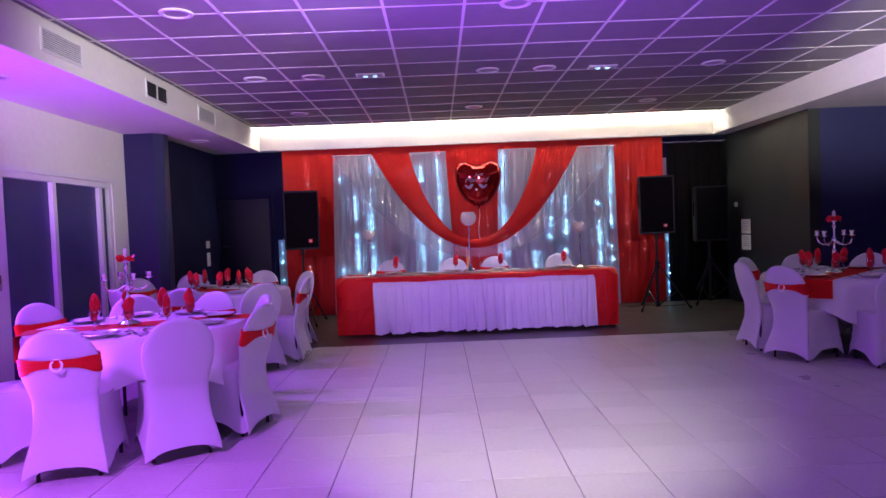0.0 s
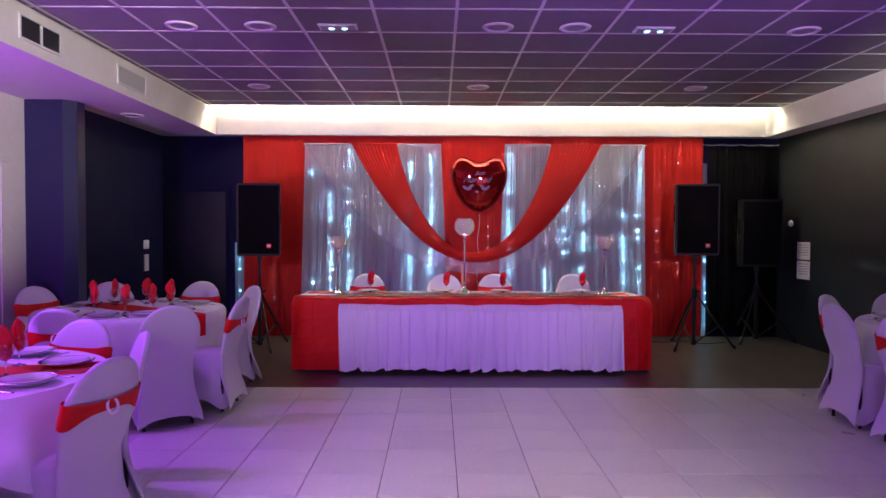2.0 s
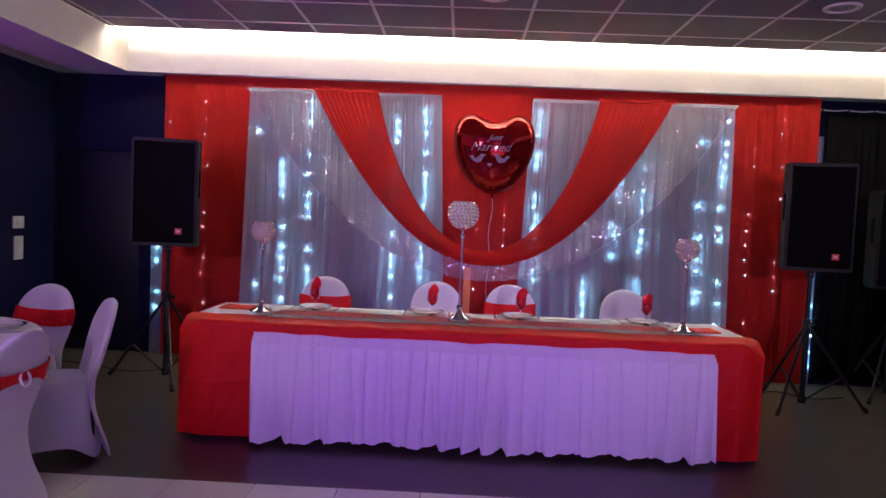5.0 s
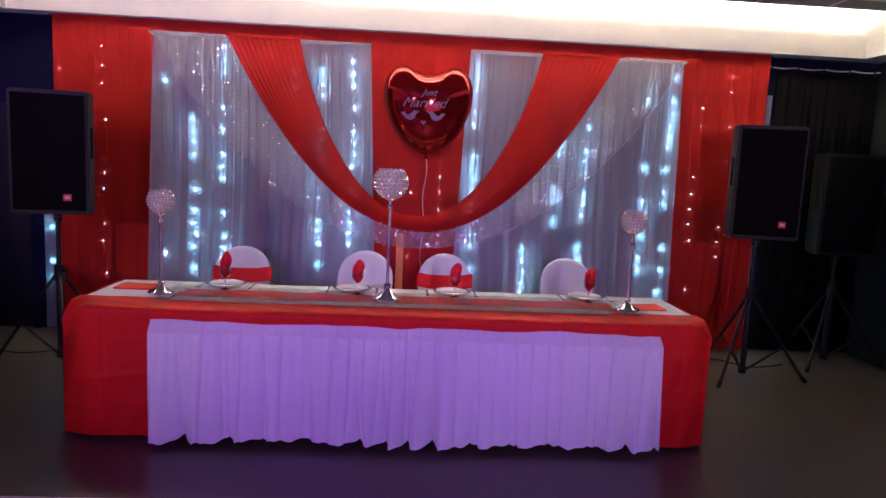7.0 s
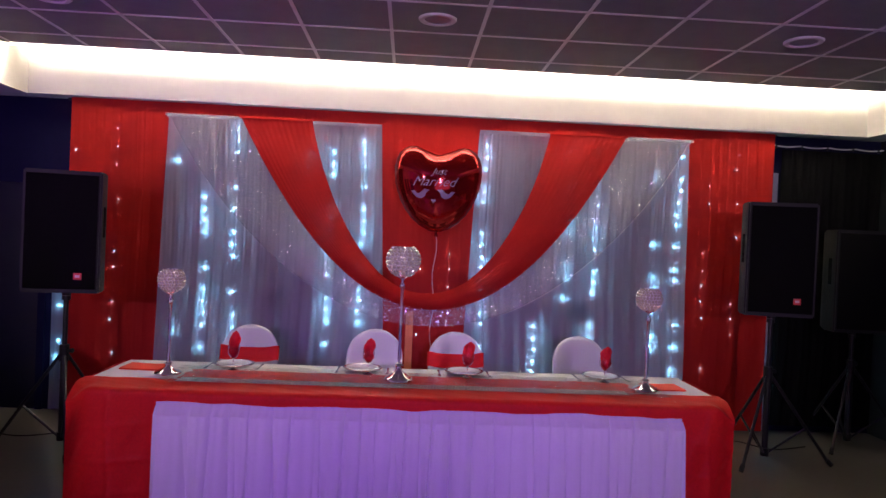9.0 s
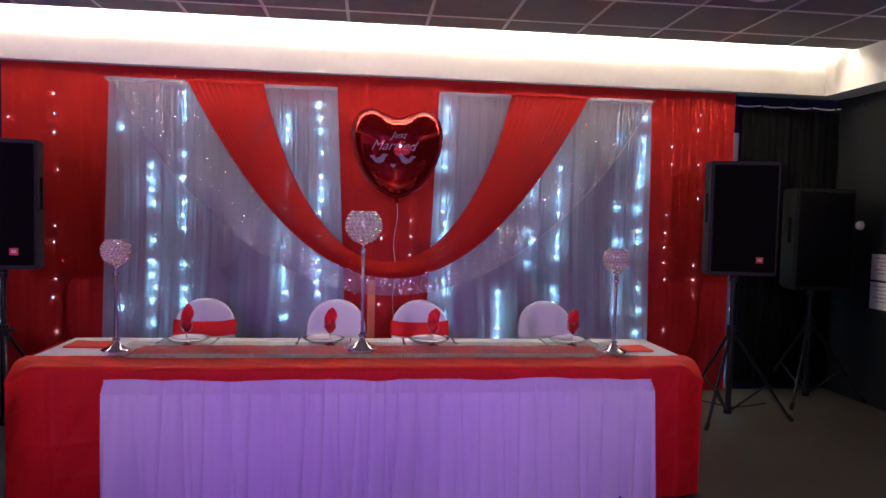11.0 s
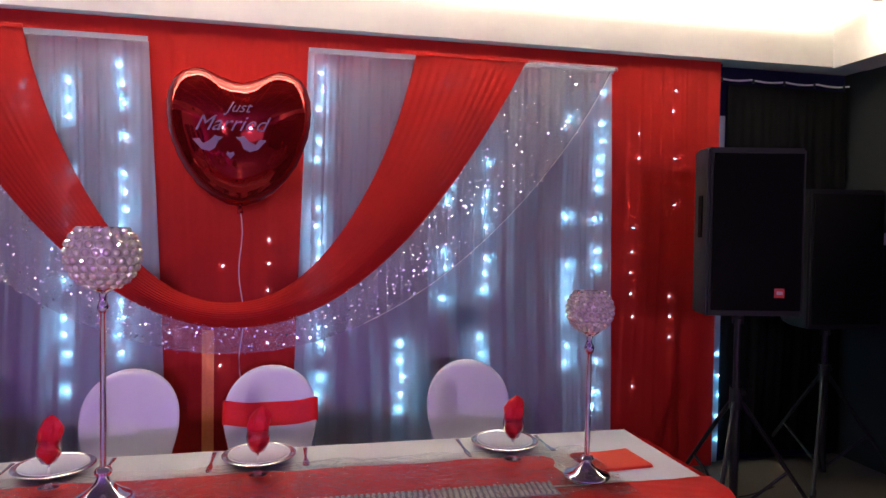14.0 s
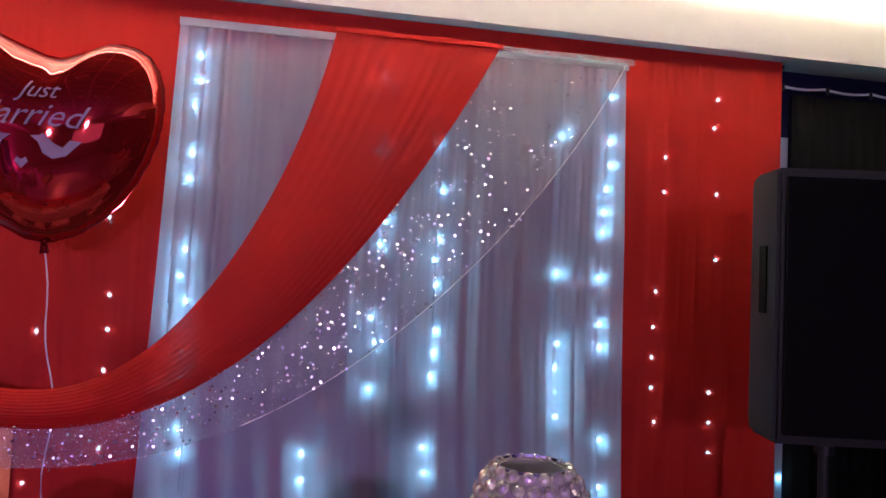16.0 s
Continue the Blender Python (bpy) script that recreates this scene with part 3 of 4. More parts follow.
# strings of lights between the curtains
bulb_mesh = put("bulb", turned([(0, -0.011), (0.007, -0.008), (0.0095, 0), (0.007, 0.008), (0, 0.011)], 8), BULB)
dark_bulb = put("bulb", turned([(0, -0.01), (0.005, -0.007), (0.0065, 0), (0.005, 0.007), (0, 0.01)], 8), BULB_OFF)
strands = ((-2.99, 0.5, 2.56, 0.2), (-2.64, 0.5, 2.46, 0.6), (-2.1, 0.5, 2.5, 0.05), (-1.87, 0.5, 1.9, 0.75), (-1.625, 0.45, 2.5, 0.65), (-1.03, 0.4, 2.4, 0.05), (-0.81, 0.45, 2.44, 0.8), (-0.53, 0.45, 2.44, 0.9),
           (-0.02, 0.6, 1.8, 0.3), (0.23, 0.6, 1.8, 0.75), (0.52, 0.45, 2.46, 0.9), (0.77, 0.45, 2.46, 0.04), (1.0, 0.4, 1.1, 0.85), (1.27, 0.5, 2.44, 0.7), (1.51, 0.45, 2.4, 0.85), (1.77, 0.45, 2.45, 0.05),
           (2.05, 0.45, 2.46, 0.4), (2.26, 0.4, 2.45, 0.9), (2.53, 0.5, 2.36, 0.5), (2.8, 0.6, 2.5, 0.55), (3.2, 0.15, 1.2, 0.7), (-3.1, 0.2, 1.2, 0.7))
for k, (x, z0, z1, lit) in enumerate(strands):
    red = x < -2.4 or x > 2.4 or -0.1 < x < 0.3
    t = thing("string_light", "hanging string of cool white fairy lights on the backdrop", "fairy lights", "fairy light strings", at=pose(x, 2.31 if abs(x) > 3.05 else 2.258 if red else 2.228, 0))
    r = random.Random(40 + k)
    part("wire", tube(bmesh.new(), [(0.012 * math.sin(4 * z + k), 0, z) for z in [0.05 + i * (max(z1, 1.2) + 0.1 - 0.05) / 24 for i in range(25)]], 0.0012, 5), WIRE, t)
    z = z1
    while z > z0:
        share("bulb", bulb_mesh if r.random() < lit else dark_bulb, t, pose(0.012 * math.sin(4 * z + k) + r.gauss(0, 0.007), -0.006, z) @ Matrix.Scale(0.8 if red else 1.0, 4))
        z -= r.choice((0.09, 0.1, 0.1, 0.105, 0.2)) * (1.5 if red else 1.0)

# black curtain on a cord in the corner
t = thing("black_curtain", "black curtain hung on a white cord in the corner", "curtain", at=pose(0, 2.315, 0))
part("cloth", curtain(3.24, 4.18, 0.06, 2.58, 0.014, 0.17, 2.2), BLACK_CLOTH, t)
part("cord", tube(bmesh.new(), [(3.14 + 1.04 * i / 20, -0.016, 2.615 - 0.012 * math.sin(math.pi * ((i / 5) % 1))) for i in range(21)], 0.006, 6), WHITE_PLASTIC, t, "white cord")
hook = put("hook", boxes(((-0.008, -0.026, -0.02), (0.008, -0.02, 0.014))), BLACK_METAL, False)
for i in range(5):
    share("hook", hook, t, pose(3.17 + 0.24 * i, 0, 2.608))

# ---- foil balloon ----
bal = thing("foil_balloon", "shiny red heart foil balloon with pale wedding lettering", "balloon", at=pose(0.1, 1.965, 2.252) @ Matrix.Scale(1.04, 4))


HALF = ((0.0, 0.075), (0.1, 0.105), (0.2, 0.14), (0.295, 0.105), (0.345, 0.01), (0.35, -0.11), (0.325, -0.23), (0.26, -0.37), (0.15, -0.49), (0.0, -0.55))


def heart(a):
    """The balloon's outline; a runs from 0 at the notch over pi at the foot to 2 pi."""
    a = (a + math.pi) % (2 * math.pi) - math.pi
    k = abs(a) / math.pi * 9
    i = min(8, int(k))
    q = k - i
    mirror = lambda p: (-p[0], p[1])
    P = [mirror(HALF[1]), *HALF, mirror(HALF[8])]
    p0, p1, p2, p3 = P[i], P[i + 1], P[i + 2], P[i + 3]
    x, z = [0.5 * (2 * n1 + (n2 - n0) * q + (2 * n0 - 5 * n1 + 4 * n2 - n3) * q * q + (3 * n1 - n0 - 3 * n2 + n3) * q ** 3) for n0, n1, n2, n3 in zip(p0, p1, p2, p3)]
    return math.copysign(x, a), z


def heart_point(a, s, front):
    x, z = heart(a)
    y = front * (0.05 * (1 - s * s) + 0.085 * (max(0.0, 1 - s ** (9.5 * math.hypot(x, z + 0.12)))) ** 0.5)
    pucker = 1 - 0.012 * s ** 6 * (0.5 + 0.5 * math.sin(a * 34))
    return (x * s * pucker, y, (z + 0.12) * s * pucker - 0.12)


bm = bmesh.new()
for front in (-1, 1):
    sheet(lambda u, v: heart_point(2 * math.pi * u, 0.004 + 0.996 * v, front), 96, 16, True, bm)
bmesh.ops.remove_doubles(bm, verts=bm.verts, dist=0.0006)
part("envelope", bm, FOIL, bal)
bm = bmesh.new()
sheet(lambda u, v: (lambda q: (q[0] * (1 + 0.004 * v), 0.0, (q[2] + 0.12) * (1 + 0.004 * v) - 0.12))(heart_point(2 * math.pi * u, 1, 1)), 96, 1, True, bm)
part("seam", bm, FOIL, bal, "flat crimped seam")
part("neck", tube(bmesh.new(), [(0, 0, -0.52), (0.0, 0, -0.55), (0.004, 0, -0.585)], [0.02, 0.01, 0.016], 8), FOIL, bal)
part("ribbon", tube(bmesh.new(), [(0.012 * math.sin(i * 0.9), 0.15 * smoothstep(0, 8, i), -0.55 - 1.6 * i / 24) for i in range(25)], 0.003, 5), RIBBON, bal, "thin pale ribbon")


def letters(text, size, x, z, lean, parent):
    cu = bpy.data.curves.new("lettering", "FONT")
    cu.body, cu.size, cu.align_x, cu.shear, cu.extrude = text, size, "CENTER", lean, 0.0
    cu.resolution_u = 3
    tmp = bpy.data.objects.new("lettering", cu)
    scene.collection.objects.link(tmp)
    bpy.context.view_layer.update()
    me = bpy.data.meshes.new_from_object(tmp.evaluated_get(bpy.context.evaluated_depsgraph_get()))
    bpy.data.objects.remove(tmp)
    bm = bmesh.new()
    bm.from_mesh(me)
    bmesh.ops.subdivide_edges(bm, edges=bm.edges, cuts=1)
    for v in bm.verts:
        px, pz = v.co.x + x, v.co.y + z
        v.co = (px, balloon_front(px, pz) - 0.003, pz)
    bpy.data.meshes.remove(me)
    return part("lettering", bm, FOIL_PRINT, parent, "pale script lettering", smooth=False)


def balloon_front(px, pz):
    a = math.atan2(px, pz + 0.12)
    best = min((abs(math.atan2(heart(b / 100)[0], heart(b / 100)[1] + 0.12) - a), b / 100) for b in range(-314, 315, 2))[1]
    hx, hz = heart(best)
    s = min(0.98, math.hypot(px, pz + 0.12) / max(0.05, math.hypot(hx, hz + 0.12)))
    return heart_point(best, s, -1)[1]


letters("Just", 0.075, 0.0, -0.095, 0.5, bal)
letters("Married", 0.105, -0.04, -0.185, 0.5, bal)


def blob(bm, cx, cz, pts):
    f = [bm.verts.new((cx + a, balloon_front(cx + a, cz + b) - 0.003, cz + b)) for a, b in pts]
    bm.faces.new(f)


dove = [(-0.085, 0.02), (-0.05, 0.022), (-0.03, 0.0), (0.0, 0.012), (0.03, 0.036), (0.045, 0.03), (0.07, 0.028), (0.045, 0.012), (0.03, -0.018), (0.0, -0.032), (-0.04, -0.022)]
for sgn in (-1, 1):
    bm = bmesh.new()
    blob(bm, 0.095 * sgn - 0.04, -0.25, [(-sgn * a * 0.95, b * 1.15) for a, b in dove])
    part("printed_shape", bm, FOIL_PRINT, bal, "pale printed bird shape", smooth=False)
bm = bmesh.new()
blob(bm, -0.035, -0.3, [(0.0, -0.022), (0.02, 0.0), (0.014, 0.014), (0.0, 0.006), (-0.014, 0.014), (-0.02, 0.0)])
part("printed_shape", bm, FOIL_PRINT, bal, "pale printed small heart", smooth=False)


# ---- covered chairs ----
TOP = 0.9


def back_half(z):
    """Half width of the covered back at height z: flared hem, narrow waist, broad shoulders, round top."""
    if z > 0.68:
        q = (z - 0.68) / (TOP - 0.68)
        return 0.217 * math.sqrt(max(0.0, 1 - q ** 2.2))
    return 0.182 + 0.035 * smoothstep(0.46, 0.66, z) + 0.05 * smoothstep(0.4, 0.02, z) ** 1.4


def back_y(z):
    """The back leans to the rear above the seat and kicks out again towards the hem."""
    return -0.232 - 0.26 * max(0.0, z - 0.46) - 0.085 * smoothstep(0.42, 0.02, z) ** 1.3


def chair(sash):
    t = thing("banquet_chair", "banquet chair in a white stretch cover" + (" with a red sash" if sash else ", without a sash"), "chair", "covered banquet chairs")
    bm = bmesh.new()

    # backrest and rear panel in one, from the top down to the arched hem
    def back(u, v):
        a = 2 * math.pi * u
        c, s = math.cos(a), math.sin(a)
        hem = 0.03 + 0.06 * (1 - abs(c) ** 1.4)
        z = hem + (TOP - hem) * (1 - (1 - v) ** 1.5)
        w = max(back_half(z), 0.003)
        x = w * math.copysign(abs(c) ** 0.5, c)
        th = (0.026 - 0.012 * smoothstep(0.4, 0.1, z)) * min(1.0, w / 0.1)
        y = th * math.copysign(abs(s) ** 0.8, s)
        return (x, back_y(z) + y - 0.02 * (1 - (x / 0.23) ** 2) * smoothstep(0.35, 0.6, z) + 0.004 * math.sin(9 * z + 5 * x) * smoothstep(0.5, 0.2, z), z)
    sheet(back, 44, 36, True, bm)

    # seat top and skirt stretched down to the feet
    def rim(u, hx, hy0, hy1, k):
        a = 2 * math.pi * u
        c, s = math.cos(a), math.sin(a)
        return hx * math.copysign(abs(c) ** k, c), (hy1 if s > 0 else hy0) * math.copysign(abs(s) ** k, s)

    def skirt(u, v):
        # v: 0 at the seat's middle, 1 at the hem
        if v < 0.3:
            q = v / 0.3
            x, y = rim(u, 0.196 * q, 0.238 * q, 0.215 * q, 0.45)
            return (x, y, 0.478 - 0.012 * q ** 4 + 0.006 * math.cos(3 * q))
        q = (v - 0.3) / 0.7
        a = 2 * math.pi * u
        side = math.cos(2 * a) ** 2
        e = smoothstep(0, 0.12, q)
        rear = smoothstep(0.2, -0.6, math.sin(a))
        grow = 0.01 * e + 0.042 * q ** 1.5
        inset = 0.05 * side * math.sin(math.pi * q * 0.85)
        x, y = rim(u, 0.196 + grow - 0.016 * rear, 0.238 + 0.065 * q ** 1.5, 0.215 + grow, 0.45)
        f = 1 - inset * (1 - 0.8 * rear) / 0.25
        hem = 0.028 + 0.085 * side ** 1.3
        return (x * f, y * f, 0.466 - (0.466 - hem) * q)
    sheet(skirt, 56, 26, True, bm)
    bmesh.ops.remove_doubles(bm, verts=bm.verts, dist=0.0004)
    part("cover", bm, COVER, t)
    leg = put("leg", tube(bmesh.new(), [(0, 0, 0), (0, 0, 0.012), (0, 0.0, 0.3)], [0.014, 0.012, 0.012], 8), BLACK_METAL)
    for x, y in ((-0.175, 0.18), (0.175, 0.18), (-0.17, -0.24), (0.17, -0.24)):
        share("leg", leg, t, pose(x, y, 0), "dark metal leg")
    if sash:
        def band(u, v):
            a = 2 * math.pi * u
            c, s = math.cos(a), math.sin(a)
            rear = max(0.0, -s)
            half = 0.054 - 0.03 * rear ** 6
            z = 0.69 + (v - 0.5) * 2 * half + 0.008 * math.sin(3 * a)
            w = back_half(min(z, 0.7)) + 0.006
            x = w * math.copysign(abs(c) ** 0.5, c)
            y = 0.034 * math.copysign(abs(s) ** 0.8, s)
            y += 0.0012 * math.sin(11 * v + 2 * c)
            return (x, back_y(z) + y - 0.02 * (1 - (x / 0.23) ** 2), z)
        part("sash", sheet(band, 56, 8, True), SATIN, t, "red satin sash")
        bm = bmesh.new()
        sheet(lambda u, v: ((0.03 + 0.007 * math.cos(2 * math.pi * v)) * math.cos(2 * math.pi * u), -0.006 * math.sin(2 * math.pi * v), (0.033 + 0.007 * math.cos(2 * math.pi * v)) * math.sin(2 * math.pi * u)), 24, 6, True, bm)
        b = part("buckle", bm, DIAMANTE, t, "round diamante buckle")
        b.matrix_basis = pose(0, back_y(0.69) - 0.062, 0.69, -14, 0, 0)
    return t


chair_sash, chair_plain = chair(True), chair(False)
used = {True: False, False: False}


def seat_at(x, y, heading, sash, group=""):
    """A chair with its seat's middle at x, y, facing the heading in degrees (0: along +y)."""
    src = chair_sash if sash else chair_plain
    m = pose(x, y, 0, 0, 0, heading)
    if not used[sash]:
        used[sash] = True
        src.matrix_basis = m
        ob = src
    else:
        ob = copy_thing(src, m)
    return tagged(ob, group=group)


for x, sash, turn in ((-1.29, True, 3), (-0.36, False, -2), (0.29, True, 2), (1.26, False, 0)):
    seat_at(x, 1.27, 180 + turn, sash, "chairs at the head table")

# ---- head table ----
TX0, TX1, TD, TZ = -1.9, 1.735, 0.815, 0.75
t = thing("trestle_table", "long trestle table hidden under its cloths", "table", at=pose(0, 0, 0))
bm = bmesh.new()
plan = [(TX0 + 0.28, 0), (TX1 - 0.28, 0), (TX1, 0.24), (TX1, TD), (TX0, TD), (TX0, 0.24)]
lo, hi = [[bm.verts.new((x, y, z)) for x, y in plan] for z in (TZ - 0.035, TZ)]
bm.faces.new(lo[::-1]), bm.faces.new(hi)
for i in range(6):
    bm.faces.new((lo[i], lo[(i + 1) % 6], hi[(i + 1) % 6], hi[i]))
part("tabletop", bm, WHITE_PLASTIC, t)
leg = put("leg", tube(bmesh.new(), [(0, 0, 0), (0, 0, TZ - 0.036)], 0.014, 8), BLACK_METAL)
for x in (TX0 + 0.2, -0.2, 0.05, TX1 - 0.2):
    for y in (0.12, TD - 0.1):
        share("leg", leg, t, pose(x, y, 0))
t = thing("white_tablecloth", "plain white tablecloth on the head table", "tablecloth")


def white_top(u, v):
    x = TX0 + 0.004 + (TX1 - TX0 - 0.008) * u
    pts = [(0.2, TZ + 0.003), (TD - 0.01, TZ + 0.003), (TD + 0.012, TZ - 0.012), (TD + 0.016, 0.4), (TD + 0.02, 0.06)]
    k = v * 4
    i = min(3, int(k))
    y, z = [a + (b - a) * (k - i) for a, b in zip(pts[i], pts[i + 1])]
    return (x, y + (0.012 * fold(x, 0.2, 3) * max(0, v - 0.5)), z + 0.0012 * fold(x * 1.0 + 2 * y, 0.5, 1))


part("cloth", sheet(white_top, 120, 20), LINEN, t)
t = thing("red_tablecloth", "red satin overlay along the front and ends of the head table", "tablecloth")


def over_edge(x0, x1, drop, seed, end=0):
    """Cloth from the tabletop over the front edge, down by drop."""
    def f(u, v):
        x = x0 + (x1 - x0) * u
        length = 0.25 + 0.05 + drop
        s = v * length
        if s < 0.25:
            y, z = 0.25 - s, TZ + 0.0075
        elif s < 0.30:
            a = (s - 0.25) / 0.05 * math.pi / 2
            y, z = -0.03 * math.sin(a), TZ + 0.0075 - 0.03 * (1 - math.cos(a))
        else:
            d = s - 0.30
            y, z = -0.03 - 0.006 * fold(x, 0.35, seed) * min(1, d * 3) - 0.004 * fold(z_w(d) + x, 0.16, seed + 1) * min(1, d * 6), TZ - 0.0225 - d
        if drop > 0.2 and s > 0.32:
            for zc, dc in ((0.56, 0.004), (0.37, 0.006), (0.2, 0.004)):
                y -= dc * math.exp(-((z - zc - 0.012 * math.sin(9 * x + seed)) / 0.012) ** 2)
            y -= 0.006 * math.exp(-((x - 0.5 * (x0 + x1) - 0.01 * math.sin(8 * z)) / 0.012) ** 2)
        z += 0.0016 * fold(x * 1.4 + 3 * y, 0.4, seed) * (1 if s < 0.28 else 0)
        if s > 0.2 and drop < 0.2:
            y -= (0.012 + 0.005 * fold(x, 0.17, seed + 3)) * smoothstep(0.2, 0.29, s)
        if end:
            # round the cloth off towards the table's end
            w = smoothstep(0.17, 0.0, (x1 - x) if end > 0 else (x - x0)) ** 1.6
            y += 0.06 * w * smoothstep(0.2, 0.32, s)
            z -= 0.09 * w * smoothstep(0.09, 0.27, s) * (1 - 0.9 * smoothstep(0.3, 0.75, s))
        if s >= 0.30 and drop < 0.2:
            z += 0.012 * fold(x, 0.8, seed + 5) * min(1, (s - 0.3) * 20)
        return (x, y, z)
    return sheet(f, max(12, int((x1 - x0) / (0.008 if drop > 0.2 else 0.02))), 80 if drop > 0.2 else 34)


def z_w(d):
    return 0.6 * d


part("front_border", over_edge(-1.43, 1.43, 0.034, 1.0), SATIN, t)
part("corner_panel", over_edge(TX0 - 0.02, -1.428, 0.7, 2.0, end=-1), SATIN, t)
part("corner_panel", over_edge(1.428, TX1 + 0.02, 0.7, 4.0, end=1), SATIN, t)
for x, s in ((TX0 - 0.018, -1), (TX1 + 0.018, 1)):
    part("end_panel", sheet(lambda u, v: (x + s * 0.006 * fold(u * 0.8, 0.3, 2 + s), 0.03 + 0.74 * u, 0.02 + (0.733 - 0.09 * smoothstep(0.15, 0.0, 0.74 * u) ** 1.3) * v), 40, 12), SATIN, t)
t = thing("table_skirt", "white pleated skirt with a wavy hem on the table front", "table skirt")


def skirt_f(u, v):
    """Gathered cloth: narrow grooves at the top that open into uneven flutes at the hem."""
    x = -1.432 + 2.864 * u
    d = 1 - v
    a = x + 0.07 * math.sin(2.9 * x) + 0.035 * math.sin(7.3 * x + 1) + 0.012 * math.sin(17 * x) + 0.02 * d * math.sin(4.1 * x + 2)
    groove = (1 - abs(math.sin(math.pi * a / 0.105))) ** 2.8
    deep = 0.5 + 0.5 * math.sin(5.1 * x + 2 * math.sin(2.3 * x))
    b = x + 0.06 * math.sin(3.7 * x) + 0.03 * math.sin(9.1 * x + 1) + 0.035 * d * math.sin(6.3 * x)
    flute = abs(math.sin(math.pi * b / 0.2)) ** 0.8 * (0.45 + 0.55 * (0.5 + 0.5 * math.sin(4.3 * x + 1.2)))
    fine = math.sin(2 * math.pi * x / 0.047 + 2 * math.sin(6 * x))
    out = smoothstep(0.025, 0.13, d)
    y = -0.01 - 0.024 * out - out * 0.038 * (1 - groove * (0.35 + 0.65 * deep) * (1 - 0.4 * d)) - 0.0025 * fine * (1 - 0.8 * d) - 0.085 * flute * d ** 1.3
    hem = 0.05 - 0.018 * flute + 0.01 * fold(x, 0.13, 4)
    return (x + 0.02 * d * math.cos(math.pi * b / 0.1), y, hem + (0.715 - hem) * v)


part("pleats", sheet(skirt_f, 860, 16), SKIRT, t)

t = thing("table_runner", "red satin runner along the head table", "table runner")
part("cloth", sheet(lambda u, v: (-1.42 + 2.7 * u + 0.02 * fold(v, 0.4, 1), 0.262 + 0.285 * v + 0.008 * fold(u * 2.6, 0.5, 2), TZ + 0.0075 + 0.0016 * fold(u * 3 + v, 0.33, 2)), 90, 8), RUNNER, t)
t = thing("diamante_strip", "glittering diamante mesh strip on the table runner", "table decoration")
bm = bmesh.new()
n = 142
for i in range(n):
    x = -1.39 + 2.58 * i / (n - 1)
    yc = 0.235 + 0.008 * math.sin(x * 2.1)
    lean = 0.006
    for k in range(6):
        y = yc - 0.05 + 0.1 * (k + 0.5) / 6
        c = Vector((x + lean * (k - 2.5) / 3 + rng.gauss(0, 0.0012), y + rng.gauss(0, 0.0012), TZ + 0.0145))
        q = [bm.verts.new(c + Vector((a * 0.0058, b * 0.0075, -0.0035))) for a, b in ((-1, -1), (1, -1), (1, 1), (-1, 1))]
        p = bm.verts.new(c + Vector((rng.gauss(0, 0.002), rng.gauss(0, 0.003), 0.0014)))
        bm.faces.new(q[::-1])
        for j in range(4):
            bm.faces.new((q[j], q[(j + 1) % 4], p))
tagged(part("diamante", bm, DIAMANTE, t, smooth=False), kind="stuff")
part("backing", boxes(((-1.4, 0.185, TZ + 0.0095), (1.2, 0.285, TZ + 0.0105))), PRINT, t, smooth=False)
t = thing("plastic_cover", "crinkled clear plastic film over the table runner", "plastic cover")


def film_f(u, v):
    """Clear film, crumpled most near its ends."""
    x, y = -1.5 + 2.94 * u, 0.13 + 0.47 * v + 0.012 * fold(u * 3, 0.4, 1)
    rough = 0.35 + 1.3 * math.exp(-((x + 1.05) / 0.38) ** 2) + 1.2 * math.exp(-((x - 1.2) / 0.25) ** 2)
    crumple = abs(noise.noise((7 * x, 16 * y, 0.3))) + 0.5 * abs(noise.noise((19 * x, 34 * y, 4.1)))
    return (x, y, TZ + 0.0175 + 0.0105 * rough * crumple)


part("film", sheet(film_f, 380, 64), FILM, t)


def napkin_flat(x, y, turn):
    t = thing("folded_napkin", "red folded cloth napkin lying flat on the table", "napkin", "flat napkins", at=pose(x, y, TZ + 0.0045, 0, 0, turn))
    bm = bmesh.new()
    for k in range(3):
        sheet(lambda u, v: ((u - 0.5) * (0.236 - 0.004 * k), (v - 0.5) * (0.18 - 0.003 * k), 0.001 + 0.005 * k + 0.002 * math.sin(5 * u + k) * v), 10, 8, False, bm)
    box(bm, (-0.116, -0.088, 0), (0.116, 0.088, 0.009), 0.003)
    part("cloth", bm, FLAT_NAPKIN, t)


napkin_flat(1.492, 0.445, 4)
napkin_flat(-1.715, 0.555, -3)


